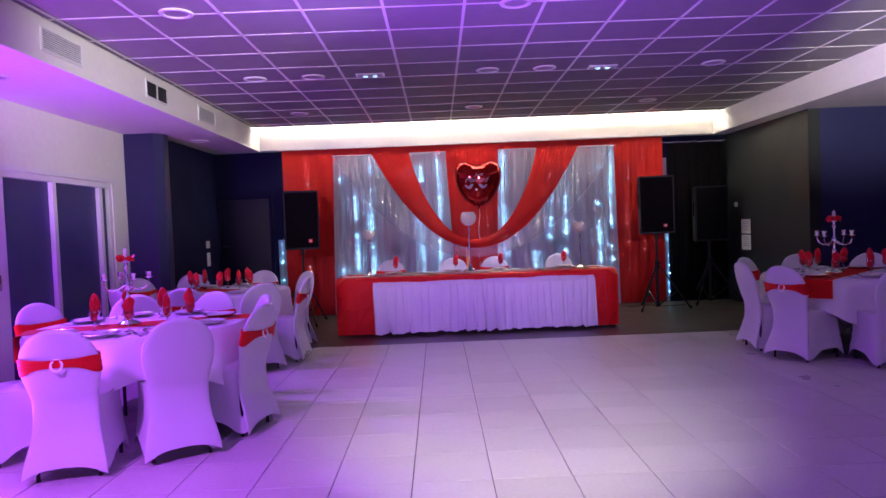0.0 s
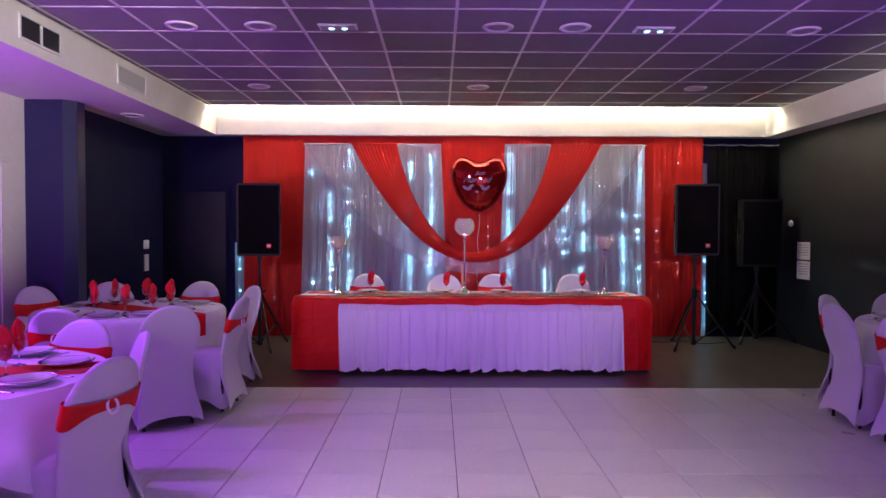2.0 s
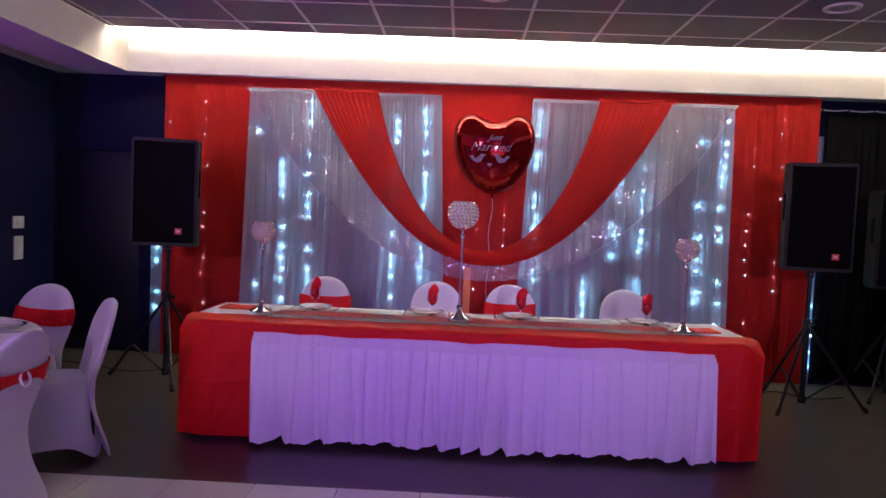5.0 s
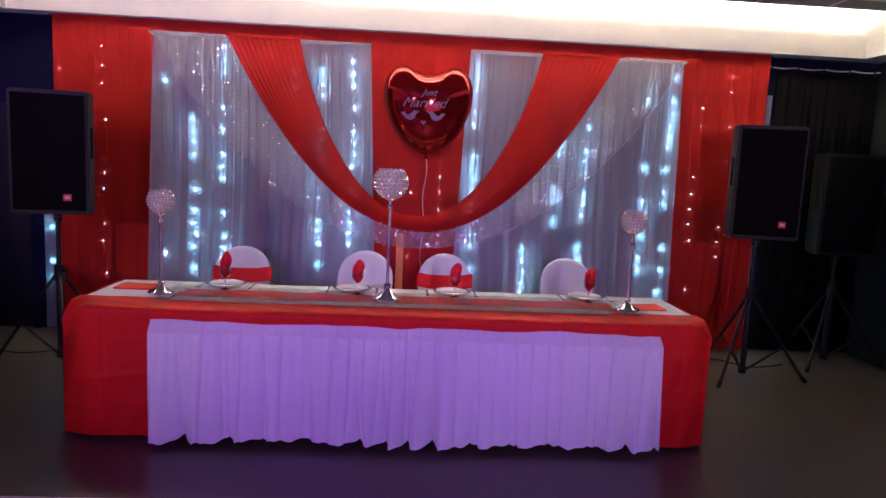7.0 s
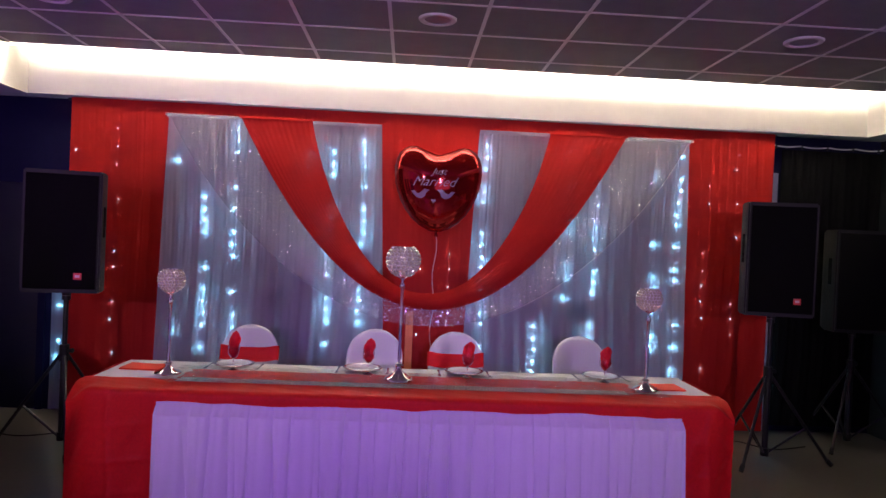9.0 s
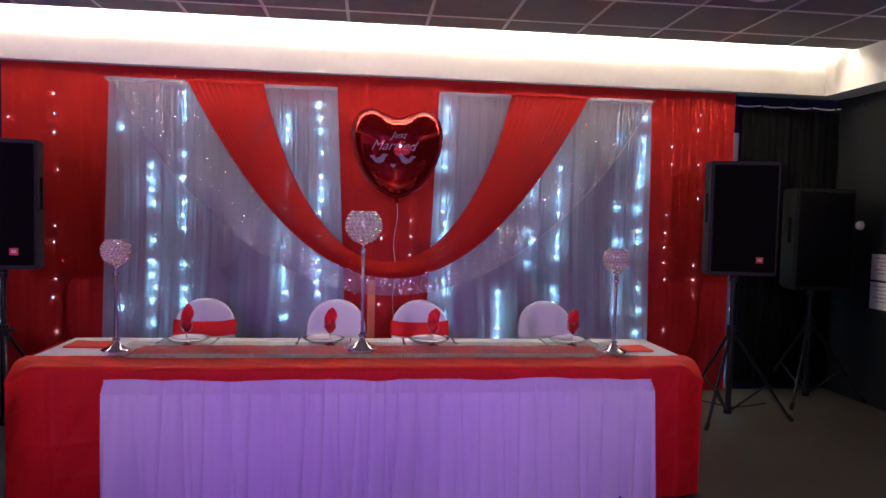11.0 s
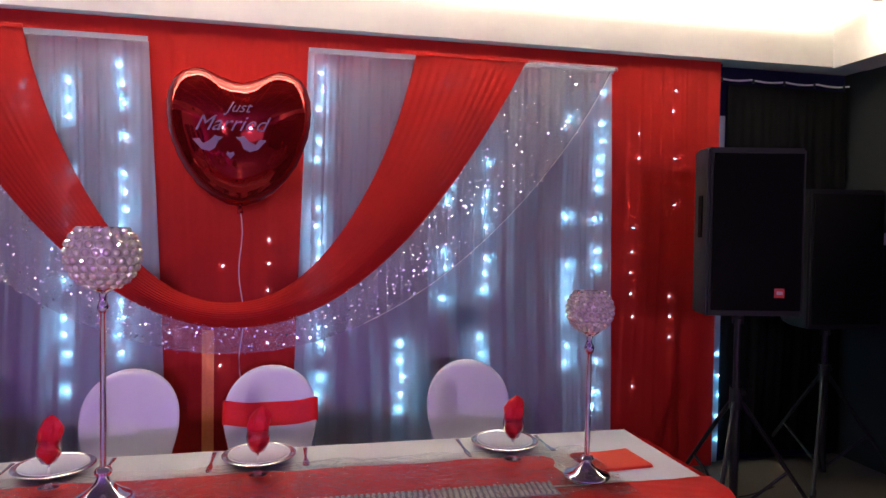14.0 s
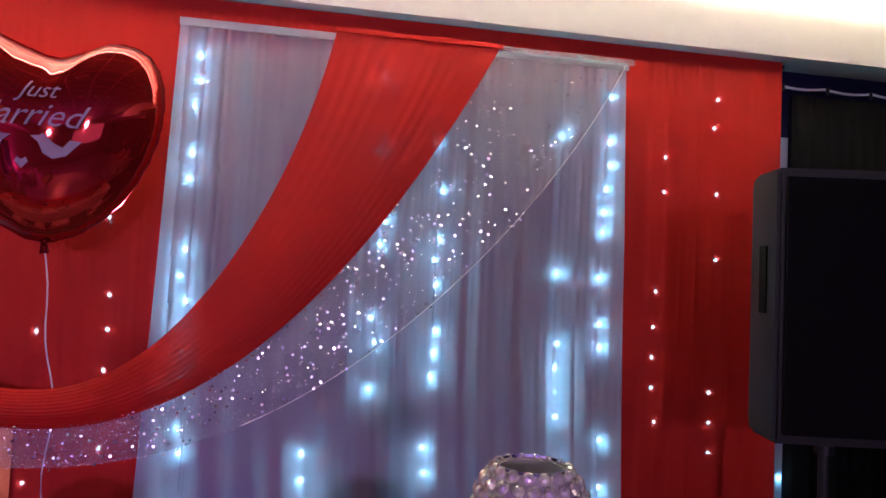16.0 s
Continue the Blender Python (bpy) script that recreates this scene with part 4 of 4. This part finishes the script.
def crystal_holder(label, z_bowl, r_bowl, wide=1.0, high=1.0):
    t = thing("candle_holder", label, "candle holder", "crystal candle holders")
    part("base", turned([(wide * a, high * b) for a, b in ((0, 0), (0.082, 0), (0.085, 0.006), (0.083, 0.013), (0.074, 0.02), (0.054, 0.031), (0.034, 0.046), (0.021, 0.062), (0.0145, 0.08), (0, 0.08))], 36), CHROME, t)
    part("collar", turned([(wide * a, high * b) for a, b in ((0.014, 0.078), (0.022, 0.081), (0.025, 0.09), (0.02, 0.1), (0.011, 0.104), (0, 0.104))], 24), CHROME, t)
    zb = z_bowl - r_bowl
    part("stem", turned([(0, 0.1 * high), (0.0095, 0.102 * high), (0.0085, 0.3), (0.009, zb - 0.07), (0.014, zb - 0.064), (0.017, zb - 0.05), (0.012, zb - 0.04), (0.0085, zb - 0.03), (0.012, zb - 0.012), (0.03, zb - 0.002), (0.034, zb + 0.004), (0, zb + 0.004)], 20), CHROME, t)
    globe = part("globe", turned([(0.02, zb + 0.01), (r_bowl * 0.72, z_bowl - r_bowl * 0.6), (r_bowl * 0.93, z_bowl), (r_bowl * 0.82, z_bowl + r_bowl * 0.45), (r_bowl * 0.6, z_bowl + r_bowl * 0.74), (r_bowl * 0.58, z_bowl + r_bowl * 0.74), (r_bowl * 0.8, z_bowl + r_bowl * 0.45), (r_bowl * 0.91, z_bowl), (r_bowl * 0.7, z_bowl - r_bowl * 0.6), (0.018, zb + 0.012)], 28), WIRE_GLOBE, t, "silver wire globe set with crystal beads")
    s = r_bowl * 0.122
    bead = put("crystal_bead", turned([(0, -0.5 * s), (s * 0.8, -0.25 * s), (s, 0), (s * 0.82, 0.42 * s), (s * 0.4, 0.68 * s), (0, 0.72 * s)], 8), CRYSTAL, False)
    rows = 9
    for i in range(rows):
        q = math.sin(-1.1 + 1.92 * i / (rows - 1))
        rr = r_bowl * math.sqrt(1 - q * q)
        cnt = max(7, int(2 * math.pi * rr / (r_bowl * 0.265)))
        for k in range(cnt):
            a = 2 * math.pi * (k + 0.5 * (i % 2)) / cnt
            n = Vector((math.cos(a) * math.sqrt(max(0.05, 1 - q * q)), math.sin(a) * math.sqrt(max(0.05, 1 - q * q)), q)).normalized()
            m = n.to_track_quat("Z", "Y").to_matrix().to_4x4()
            m.translation = (rr * math.cos(a), rr * math.sin(a), z_bowl + q * r_bowl)
            share("crystal_bead", bead, globe, m)
    part("rim", turned([(r_bowl * a, z_bowl + r_bowl * b) for a, b in ((0.64, 0.75), (0.68, 0.78), (0.66, 0.82), (0.61, 0.82), (0.6, 0.78), (0.64, 0.75))], 32), CHROME, t)
    return t


TOPZ = TZ + 0.0215
tall = crystal_holder("tall chrome candle holder with a crystal globe, on the red runner", 0.716, 0.098)
tall.matrix_basis = pose(-0.15, 0.345, TOPZ)
short = crystal_holder("chrome candle holder with a crystal globe, near the table's end", 0.548, 0.0735, 0.9, 0.66)
short.matrix_basis = pose(1.328, 0.287, TOPZ)
copy_thing(short, pose(-1.492, 0.325, TOPZ, 0, 0, 20))


# ---- table settings ----
def plate():
    t = thing("dinner_plate", "white dinner plate on a silver charger plate", "plate", "place settings")
    part("charger", turned([(0, 0), (0.088, 0), (0.096, 0.004), (0.118, 0.017), (0.126, 0.021), (0.127, 0.024), (0.122, 0.026), (0.114, 0.0225), (0.094, 0.0105), (0, 0.0095)], 40), CHARGER, t, "silver charger plate with a raised rim")
    part("plate", turned([(0, 0.01), (0.07, 0.01), (0.078, 0.0125), (0.1, 0.0215), (0.107, 0.0245), (0.106, 0.027), (0.098, 0.0245), (0.077, 0.0165), (0, 0.0155)], 40), PORCELAIN, t)
    return t


def wine_glass():
    t = thing("wine_glass", "stemmed wine glass holding a red napkin", "wine glass", "wine glasses")
    part("bowl", turned([(0.004, 0.07), (0.02, 0.078), (0.034, 0.1), (0.037, 0.125), (0.033, 0.15), (0.0315, 0.15), (0.0355, 0.125), (0.0325, 0.101), (0.019, 0.0795), (0, 0.074)], 22), GLASS, t)
    part("stem", turned([(0, 0.001), (0.03, 0.001), (0.031, 0.003), (0.012, 0.007), (0.004, 0.014), (0.0035, 0.06), (0.006, 0.072), (0, 0.073)], 22), GLASS, t)
    return t


def napkin():
    t = thing("rolled_napkin", "red cloth napkin rolled and stood in a wine glass", "napkin", "napkins in the glasses")

    def f(u, v):
        a = 2 * math.pi * u
        pts = [(0.006, 0.0), (0.027, 0.03), (0.03, 0.055), (0.025, 0.075), (0.031, 0.115), (0.031, 0.15), (0.02, 0.182), (0.002, 0.205)]
        k = v * 7
        i = min(6, int(k))
        q = k - i
        q = q * q * (3 - 2 * q) if 0 < i < 6 else q
        r, z = [m + (n - m) * q for m, n in zip(pts[i], pts[i + 1])]
        r *= 1 + 0.16 * math.sin(3 * a + 9 * v) + 0.08 * math.sin(7 * a - 5 * v)
        return (r * math.cos(a) + 0.012 * v * v, 0.72 * r * math.sin(a), z)
    bm = sheet(f, 26, 28, True)
    bmesh.ops.scale(bm, vec=(1, 1, 0.88), verts=bm.verts)
    part("cloth", bm, NAPKIN, t)
    return t


def cutlery(kind):
    t = thing(kind, "steel table " + kind + " beside a plate", kind, kind + "s")
    bm = bmesh.new()
    wide = 0.011 if kind == "knife" else 0.0125

    def f(u, v):
        y = -0.1 + 0.2 * v
        w = 0.005 + 0.003 * smoothstep(0.45, 0.0, v) + (wide - 0.006) * smoothstep(0.55, 0.75, v) * (1 - 0.75 * smoothstep(0.9, 1.0, v) * (kind == "knife"))
        a = 2 * math.pi * u
        return (w * math.cos(a), y, 0.0022 + 0.002 * math.sin(a) + 0.004 * smoothstep(0.7, 0.9, v) * (kind == "fork"))
    part("handle", sheet(f, 10, 18, True, bm), STEEL, t)
    return t


protos = {"plate": plate(), "glass": wine_glass(), "napkin": napkin(), "fork": cutlery("fork"), "knife": cutlery("knife")}
placed = set()


def lay(kind, m):
    if kind in placed:
        return copy_thing(protos[kind], m)
    placed.add(kind)
    protos[kind].matrix_basis = m
    return protos[kind]


def setting(x, y, z, turn, gx=0.0, gy=0.19, lift=0.0005, tall=1.0):
    """A place setting whose guest sits towards local -y."""
    m = pose(x, y, z, 0, 0, turn)
    lay("plate", m)
    lay("fork", m @ pose(-0.16, 0, 0.0005))
    lay("knife", m @ pose(0.16, 0, 0.0005))
    lay("glass", m @ pose(gx, gy, lift))
    lay("napkin", m @ pose(gx, gy, 0.078 + lift, 0, 0, 400 * gx + turn) @ Matrix.Diagonal((1.05, 1.05, tall, 1)))


for x, gx in ((-1.2, -0.04), (-0.385, -0.045), (0.27, -0.005), (1.17, 0.03)):
    setting(x, 0.678, TZ + 0.0045, 180, gx, 0.19, lift=0.0175, tall=0.9)


# ---- round guest tables ----
def round_table(label, cx, cy, turn):
    t = thing("round_table", label, "table", "round guest tables", at=pose(cx, cy, 0))
    part("tabletop", turned([(0, TZ - 0.035), (0.755, TZ - 0.035), (0.76, TZ - 0.03), (0.76, TZ - 0.004), (0.756, TZ), (0, TZ)], 48), WHITE_PLASTIC, t)
    leg = put("leg", tube(bmesh.new(), [(0, 0, 0), (0, 0, TZ - 0.036)], 0.014, 8), BLACK_METAL)
    for a in range(4):
        share("leg", leg, t, pose(0.4 * math.cos(0.8 + a * math.pi / 2), 0.4 * math.sin(0.8 + a * math.pi / 2), 0))
    c = thing("round_tablecloth", "white tablecloth hanging in soft folds over a round table", "tablecloth", "round tablecloths", at=pose(cx, cy, 0))
    sd = cx * 1.7

    def f(u, v):
        a = 2 * math.pi * u
        if v < 0.35:
            r = max(0.004, 0.764 * v / 0.35)
            return (r * math.cos(a), r * math.sin(a), TZ + 0.003)
        q = (v - 0.35) / 0.65
        corner = abs(math.cos(2 * a + 0.5)) ** 3
        drop = 0.26 + 0.18 * corner
        w = math.sin(11 * a + 1.5 * math.sin(2 * a + sd)) + 0.5 * math.sin(23 * a + sd)
        r = 0.764 + 0.016 * math.sin(min(1, q * 6) * math.pi / 2) + (0.018 + 0.03 * corner) * q * w - 0.02 * q * (1 - corner)
        z = TZ + 0.003 - drop * q - 0.012 * min(1, q * 8)
        return (r * math.cos(a), r * math.sin(a), z)
    part("cloth", sheet(f, 160, 26, True), LINEN, c)
    r = thing("round_table_runner", "red satin runner across a round table", "table runner", "red runners", at=pose(cx, cy, TZ + 0.0045, 0, 0, turn))

    def g(u, v):
        x = (u - 0.5) * 1.9
        y = (v - 0.5) * 0.3
        z = 0.001 + 0.0015 * fold(x + y, 0.3, sd)
        edge = 0.768
        if abs(x) > edge:
            z -= (abs(x) - edge) * 1.0
            x = math.copysign(edge + 0.028, x)
        elif abs(x) > edge - 0.05:
            x = math.copysign(abs(x) + 0.02 * (abs(x) - edge + 0.05) / 0.05, x)
        return (x, y, z)
    part("cloth", sheet(g, 76, 10), SATIN, r)


def candelabra():
    t = thing("candelabra", "silver five-arm candelabra with a candle and red flowers", "candelabra", "candelabras")
    part("base", turned([(0, 0), (0.07, 0), (0.072, 0.006), (0.06, 0.014), (0.035, 0.024), (0.018, 0.04), (0.012, 0.055), (0, 0.055)], 28), CHROME, t)
    part("stem", turned([(0, 0.054), (0.011, 0.055), (0.02, 0.075), (0.011, 0.095), (0.009, 0.14), (0.018, 0.155), (0.022, 0.17), (0.016, 0.185), (0.009, 0.2), (0.01, 0.24), (0.02, 0.255), (0.02, 0.275), (0.01, 0.29), (0.008, 0.36), (0.017, 0.375), (0.01, 0.39), (0.012, 0.41), (0.026, 0.42), (0.026, 0.424), (0, 0.424)], 22), CHROME, t)
    arm_bm = tube(bmesh.new(), [(0.012, 0, 0.262), (0.05, 0, 0.235), (0.09, 0, 0.228), (0.125, 0, 0.243), (0.14, 0, 0.275), (0.14, 0, 0.3)], 0.006, 8)
    arm_mesh = put("arm", arm_bm, CHROME)
    cup_mesh = put("cup", turned([(0, 0), (0.01, 0.0), (0.026, 0.008), (0.027, 0.011), (0.014, 0.012), (0.016, 0.03), (0.02, 0.045), (0.018, 0.045), (0.013, 0.03), (0, 0.03)], 18), CHROME)
    for k in range(4):
        arm = share("arm", arm_mesh, t, pose(0, 0, 0, 0, 0, 90 * k + 25))
        share("cup", cup_mesh, arm, pose(0.14, 0, 0.298))
    part("candle", turned([(0, 0.424), (0.0125, 0.424), (0.0125, 0.488), (0.009, 0.5), (0.0015, 0.504), (0.001, 0.512), (0, 0.512)], 14), WAX, t, "white taper candle")
    bm = bmesh.new()
    r = random.Random(9)
    for k in range(16):
        a, e = r.uniform(0, 6.3), r.uniform(-0.2, 0.6)
        c = Vector((0.036 * math.cos(a), 0.036 * math.sin(a), 0.437 + 0.02 * e))
        m = Euler((r.uniform(-1, 1), r.uniform(-1, 1), a)).to_matrix()
        sheet(lambda u, v: c + m @ Vector(((u - 0.5) * 0.05, (v - 0.5) * 0.04 * math.sin(math.pi * (0.15 + 0.7 * u)), 0.012 * math.sin(math.pi * u) * math.cos(3 * v))), 4, 3, False, bm)
    part("flowers", bm, NAPKIN, t, "small red fabric flowers")
    return t


TABLES = ((-2.8, -3.7, 19, "round guest table under a white cloth, beside the glazed doors"), (-3.08, -0.97, -34, "round guest table under a white cloth, near the pillar"), (3.56, -1.88, 42, "round guest table under a white cloth, by the side recess"))
# angle round the table: sash, distance of the seat, turn away from the table's middle
SEATS = ({-92: (True, 0.85, 13), -53: (False, 0.74, -6), -15: (True, 0.67, 0), 28: (False, 0.58, 2), 75: (True, 0.62, 0), 116: (False, 0.7, 0), 155: (True, 0.83, 0), -133: (False, 0.76, 0)},
         {-88: (True, 0.9, 0), -55: (False, 0.94, 3), -27: (True, 0.8, 25), 39: (False, 0.76, 0), 82: (True, 0.9, 0), 123: (False, 1.0, 0), 155: (True, 0.95, 0), -130: (False, 0.85, 0)},
         {171: (False, 0.66, 8), 214: (True, 0.74, -8), 262: (False, 0.8, 0), 127: (True, 0.7, 0), 85: (False, 0.7, 0), 45: (True, 0.75, 0), 5: (False, 0.75, 0), 318: (True, 0.78, 0)})
cand = candelabra()
for i, (cx, cy, turn, label) in enumerate(TABLES):
    round_table(label, cx, cy, turn)
    for a, (sash, r, turn) in SEATS[i].items():
        ca, sa = math.cos(radians(a)), math.sin(radians(a))
        seat_at(cx + r * ca, cy + r * sa, a + 90 + turn, sash, "chairs round a guest table")
    if i != 1:
        m = pose(cx - 0.09, cy, TZ + 0.009, 0, 0, 15 + 40 * i) @ Matrix.Scale(1.12, 4)
        if i == 0:
            cand.matrix_basis = m
        else:
            copy_thing(cand, m)
    for k, a in enumerate(SEATS[i]):
        ca, sa = math.cos(radians(a)), math.sin(radians(a))
        setting(cx + 0.57 * ca, cy + 0.57 * sa, TZ + 0.0065, a + 90, 0.09, 0.21)


# ---- loudspeakers on tripod stands ----
def loudspeaker(label, badge=True):
    t = thing("loudspeaker", label, "loudspeaker", "loudspeakers")
    bm = bmesh.new()
    w, d, h = 0.252, 0.4, 0.865
    f = [(-w, -0.02), (w, -0.02), (w, 0.16), (w * 0.62, d), (-w * 0.62, d), (-w, 0.16)]
    lo = [bm.verts.new((x, y, 0)) for x, y in f]
    hi = [bm.verts.new((x, y, h)) for x, y in f]
    bm.faces.new(lo[::-1]), bm.faces.new(hi)
    for i in range(6):
        bm.faces.new((lo[i], lo[(i + 1) % 6], hi[(i + 1) % 6], hi[i]))
    bmesh.ops.bevel(bm, geom=list(bm.edges), offset=0.012, segments=2, affect="EDGES")
    part("cabinet", bm, BLACK_PLASTIC, t)
    part("grille", boxes(((-w + 0.022, -0.034, 0.03), (w - 0.022, -0.0205, h - 0.03)), bevel=0.005), GRILLE, t, "black perforated metal grille")
    if badge:
        b = part("badge", boxes(((0.09, -0.04, 0.098), (0.142, -0.0345, 0.145)), bevel=0.002), BADGE, t, "small red badge")
        part("badge_mark", boxes(((0.101, -0.0415, 0.113), (0.131, -0.0405, 0.131))), BADGE_MARK, b, smooth=False)
    part("handle", boxes(((-w - 0.006, 0.05, 0.4), (-w + 0.004, 0.1, 0.62)), bevel=0.004), GRILLE, t, "recessed side handle")
    part("handle", boxes(((w - 0.004, 0.05, 0.4), (w + 0.006, 0.1, 0.62)), bevel=0.004), GRILLE, t, "recessed side handle")
    part("socket", turned([(0.03, -0.03), (0.03, 0.001), (0.02, 0.001), (0.02, -0.03)], 16), BLACK_METAL, t).matrix_basis = pose(0, 0.17, 0)
    return t


def speaker_stand(top):
    t = thing("speaker_stand", "black metal tripod stand under a loudspeaker", "tripod stand", "speaker stands")
    part("pole", tube(bmesh.new(), [(0, 0, 0.05), (0, 0, top - 0.03)], 0.0175, 12), BLACK_METAL, t)
    part("sleeve", tube(bmesh.new(), [(0, 0, 0.06), (0, 0, 0.72)], 0.024, 12), BLACK_METAL, t)
    part("collar", tube(bmesh.new(), [(0, 0, 0.62), (0, 0, 0.74)], 0.034, 12), BLACK_PLASTIC, t)
    part("knob", tube(bmesh.new(), [(0.02, 0, 0.7), (0.075, 0, 0.7)], [0.008, 0.018], 10), BLACK_PLASTIC, t)
    part("hub", tube(bmesh.new(), [(0, 0, 0.04), (0, 0, 0.1)], 0.032, 12), BLACK_PLASTIC, t)
    part("plate", tube(bmesh.new(), [(0, 0, top - 0.032), (0, 0, top - 0.002)], 0.03, 12), BLACK_METAL, t)
    leg = put("leg", tube(bmesh.new(), [(0.03, 0, 0.66), (0.27, 0, 0.31), (0.46, 0, 0.03)], 0.0125, 8), BLACK_METAL)
    strut = put("brace", tube(bmesh.new(), [(0.028, 0, 0.07), (0.285, 0, 0.285)], 0.009, 8), BLACK_METAL)
    foot = put("rubber_foot", tube(bmesh.new(), [(0.445, 0, 0.055), (0.48, 0, 0.018)], 0.018, 8), BLACK_PLASTIC)
    for k in range(3):
        m = pose(0, 0, 0, 0, 0, 120 * k + 200)
        lg = share("leg", leg, t, m)
        share("brace", strut, t, m)
        share("rubber_foot", foot, lg, Matrix.Identity(4))
    return t


sp = loudspeaker("tall black loudspeaker with a small red badge, on a tripod stand")
ZL, ZR = 1.13, 1.15
sp.matrix_basis = pose(-2.56, 1.2, ZL, 0, 0, 12)
copy_thing(sp, pose(2.7, 1.3, ZR, 0, 0, -12))
loudspeaker("black loudspeaker standing behind another, close to the black curtain", False).matrix_basis = pose(3.72, 1.8, 0.99, 0, 0, -6)
st = speaker_stand(ZL - 0.032)
st.matrix_basis = pose(-2.595, 1.366, 0, 0, 0, -20)
for x, y, z, r in ((2.735, 1.466, ZR, 23), (3.738, 1.96, 0.99, 23)):
    speaker_stand(z - 0.032).matrix_basis = pose(x, y, 0, 0, 0, r)


def cable(pts, label="black cable lying on the dark floor"):
    t = thing("cable", label, "cable", "floor cables")
    fine = []
    P = [Vector(p) for p in pts]
    for i in range(len(P) - 1):
        a, b, c, d = P[max(0, i - 1)], P[i], P[i + 1], P[min(len(P) - 1, i + 2)]
        for k in range(8):
            q = k / 8
            fine.append(0.5 * ((2 * b) + (c - a) * q + (2 * a - 5 * b + 4 * c - d) * q * q + (3 * b - a - 3 * c + d) * q ** 3))
    fine.append(P[-1])
    part("lead", tube(bmesh.new(), fine, 0.005, 6), BLACK_METAL, t)


cable([(2.3, 2.0, 0.006), (2.5, 1.85, 0.006), (2.75, 1.95, 0.006), (2.95, 1.75, 0.006), (3.3, 1.85, 0.006)])
cable([(-2.7, 1.7, 0.006), (-3.0, 1.55, 0.006), (-3.4, 1.7, 0.006), (-4.1, 1.9, 0.006)])

# ---- floor tiles ----
TP = 0.44


def tile_bm(y0=0.0, y1=TP):
    bm = bmesh.new()
    g = 0.0026
    box(bm, (g, y0 + g, -0.0075), (TP - g, y1 - g, 0), 0)
    bmesh.ops.bevel(bm, geom=[e for e in bm.edges if e.verts[0].co.z > -0.001 and e.verts[1].co.z > -0.001], offset=0.0015, segments=1, affect="EDGES")
    return bm


tile_mesh = put("tile", tile_bm(), TILE, False)
cut_tiles = [put("tile", tile_bm(*c), TILE, False) for c in ((0.0, 0.105), (0.105, TP))]
verts, faces = [], []
ox, oy = -0.315, EDGE - 0.003
for j in range(0, 25):
    for i in range(-11, 15):
        x0, y0 = ox + TP * i, oy - TP * (j + 1)
        if x0 < W - 0.1 or x0 > 5.6 or y0 < S_Y - 0.2:
            continue
        if -5 <= i <= 5 and j < 14:
            for me in cut_tiles if j == 5 else [tile_mesh]:
                share("tile", me, floor, pose(x0, y0, 0))
        else:
            k = len(verts)
            g = 0.003
            a, b, c, d = x0 + g, x0 + TP - g, y0 + g, y0 + TP - g
            verts += [(a, c, 0), (b, c, 0), (b, d, 0), (a, d, 0), (a, c, -0.0075), (b, c, -0.0075), (b, d, -0.0075), (a, d, -0.0075)]
            faces += [(k, k + 1, k + 2, k + 3)] + [(k + q, k + 4 + q, k + 4 + (q + 1) % 4, k + (q + 1) % 4) for q in range(4)]
me = bpy.data.meshes.new("outer_tiles")
me.from_pydata(verts, [], faces)
me.materials.append(TILE)
ot = new("outer_tiles", me)
ot.parent = floor
tagged(ot, kind="stuff")
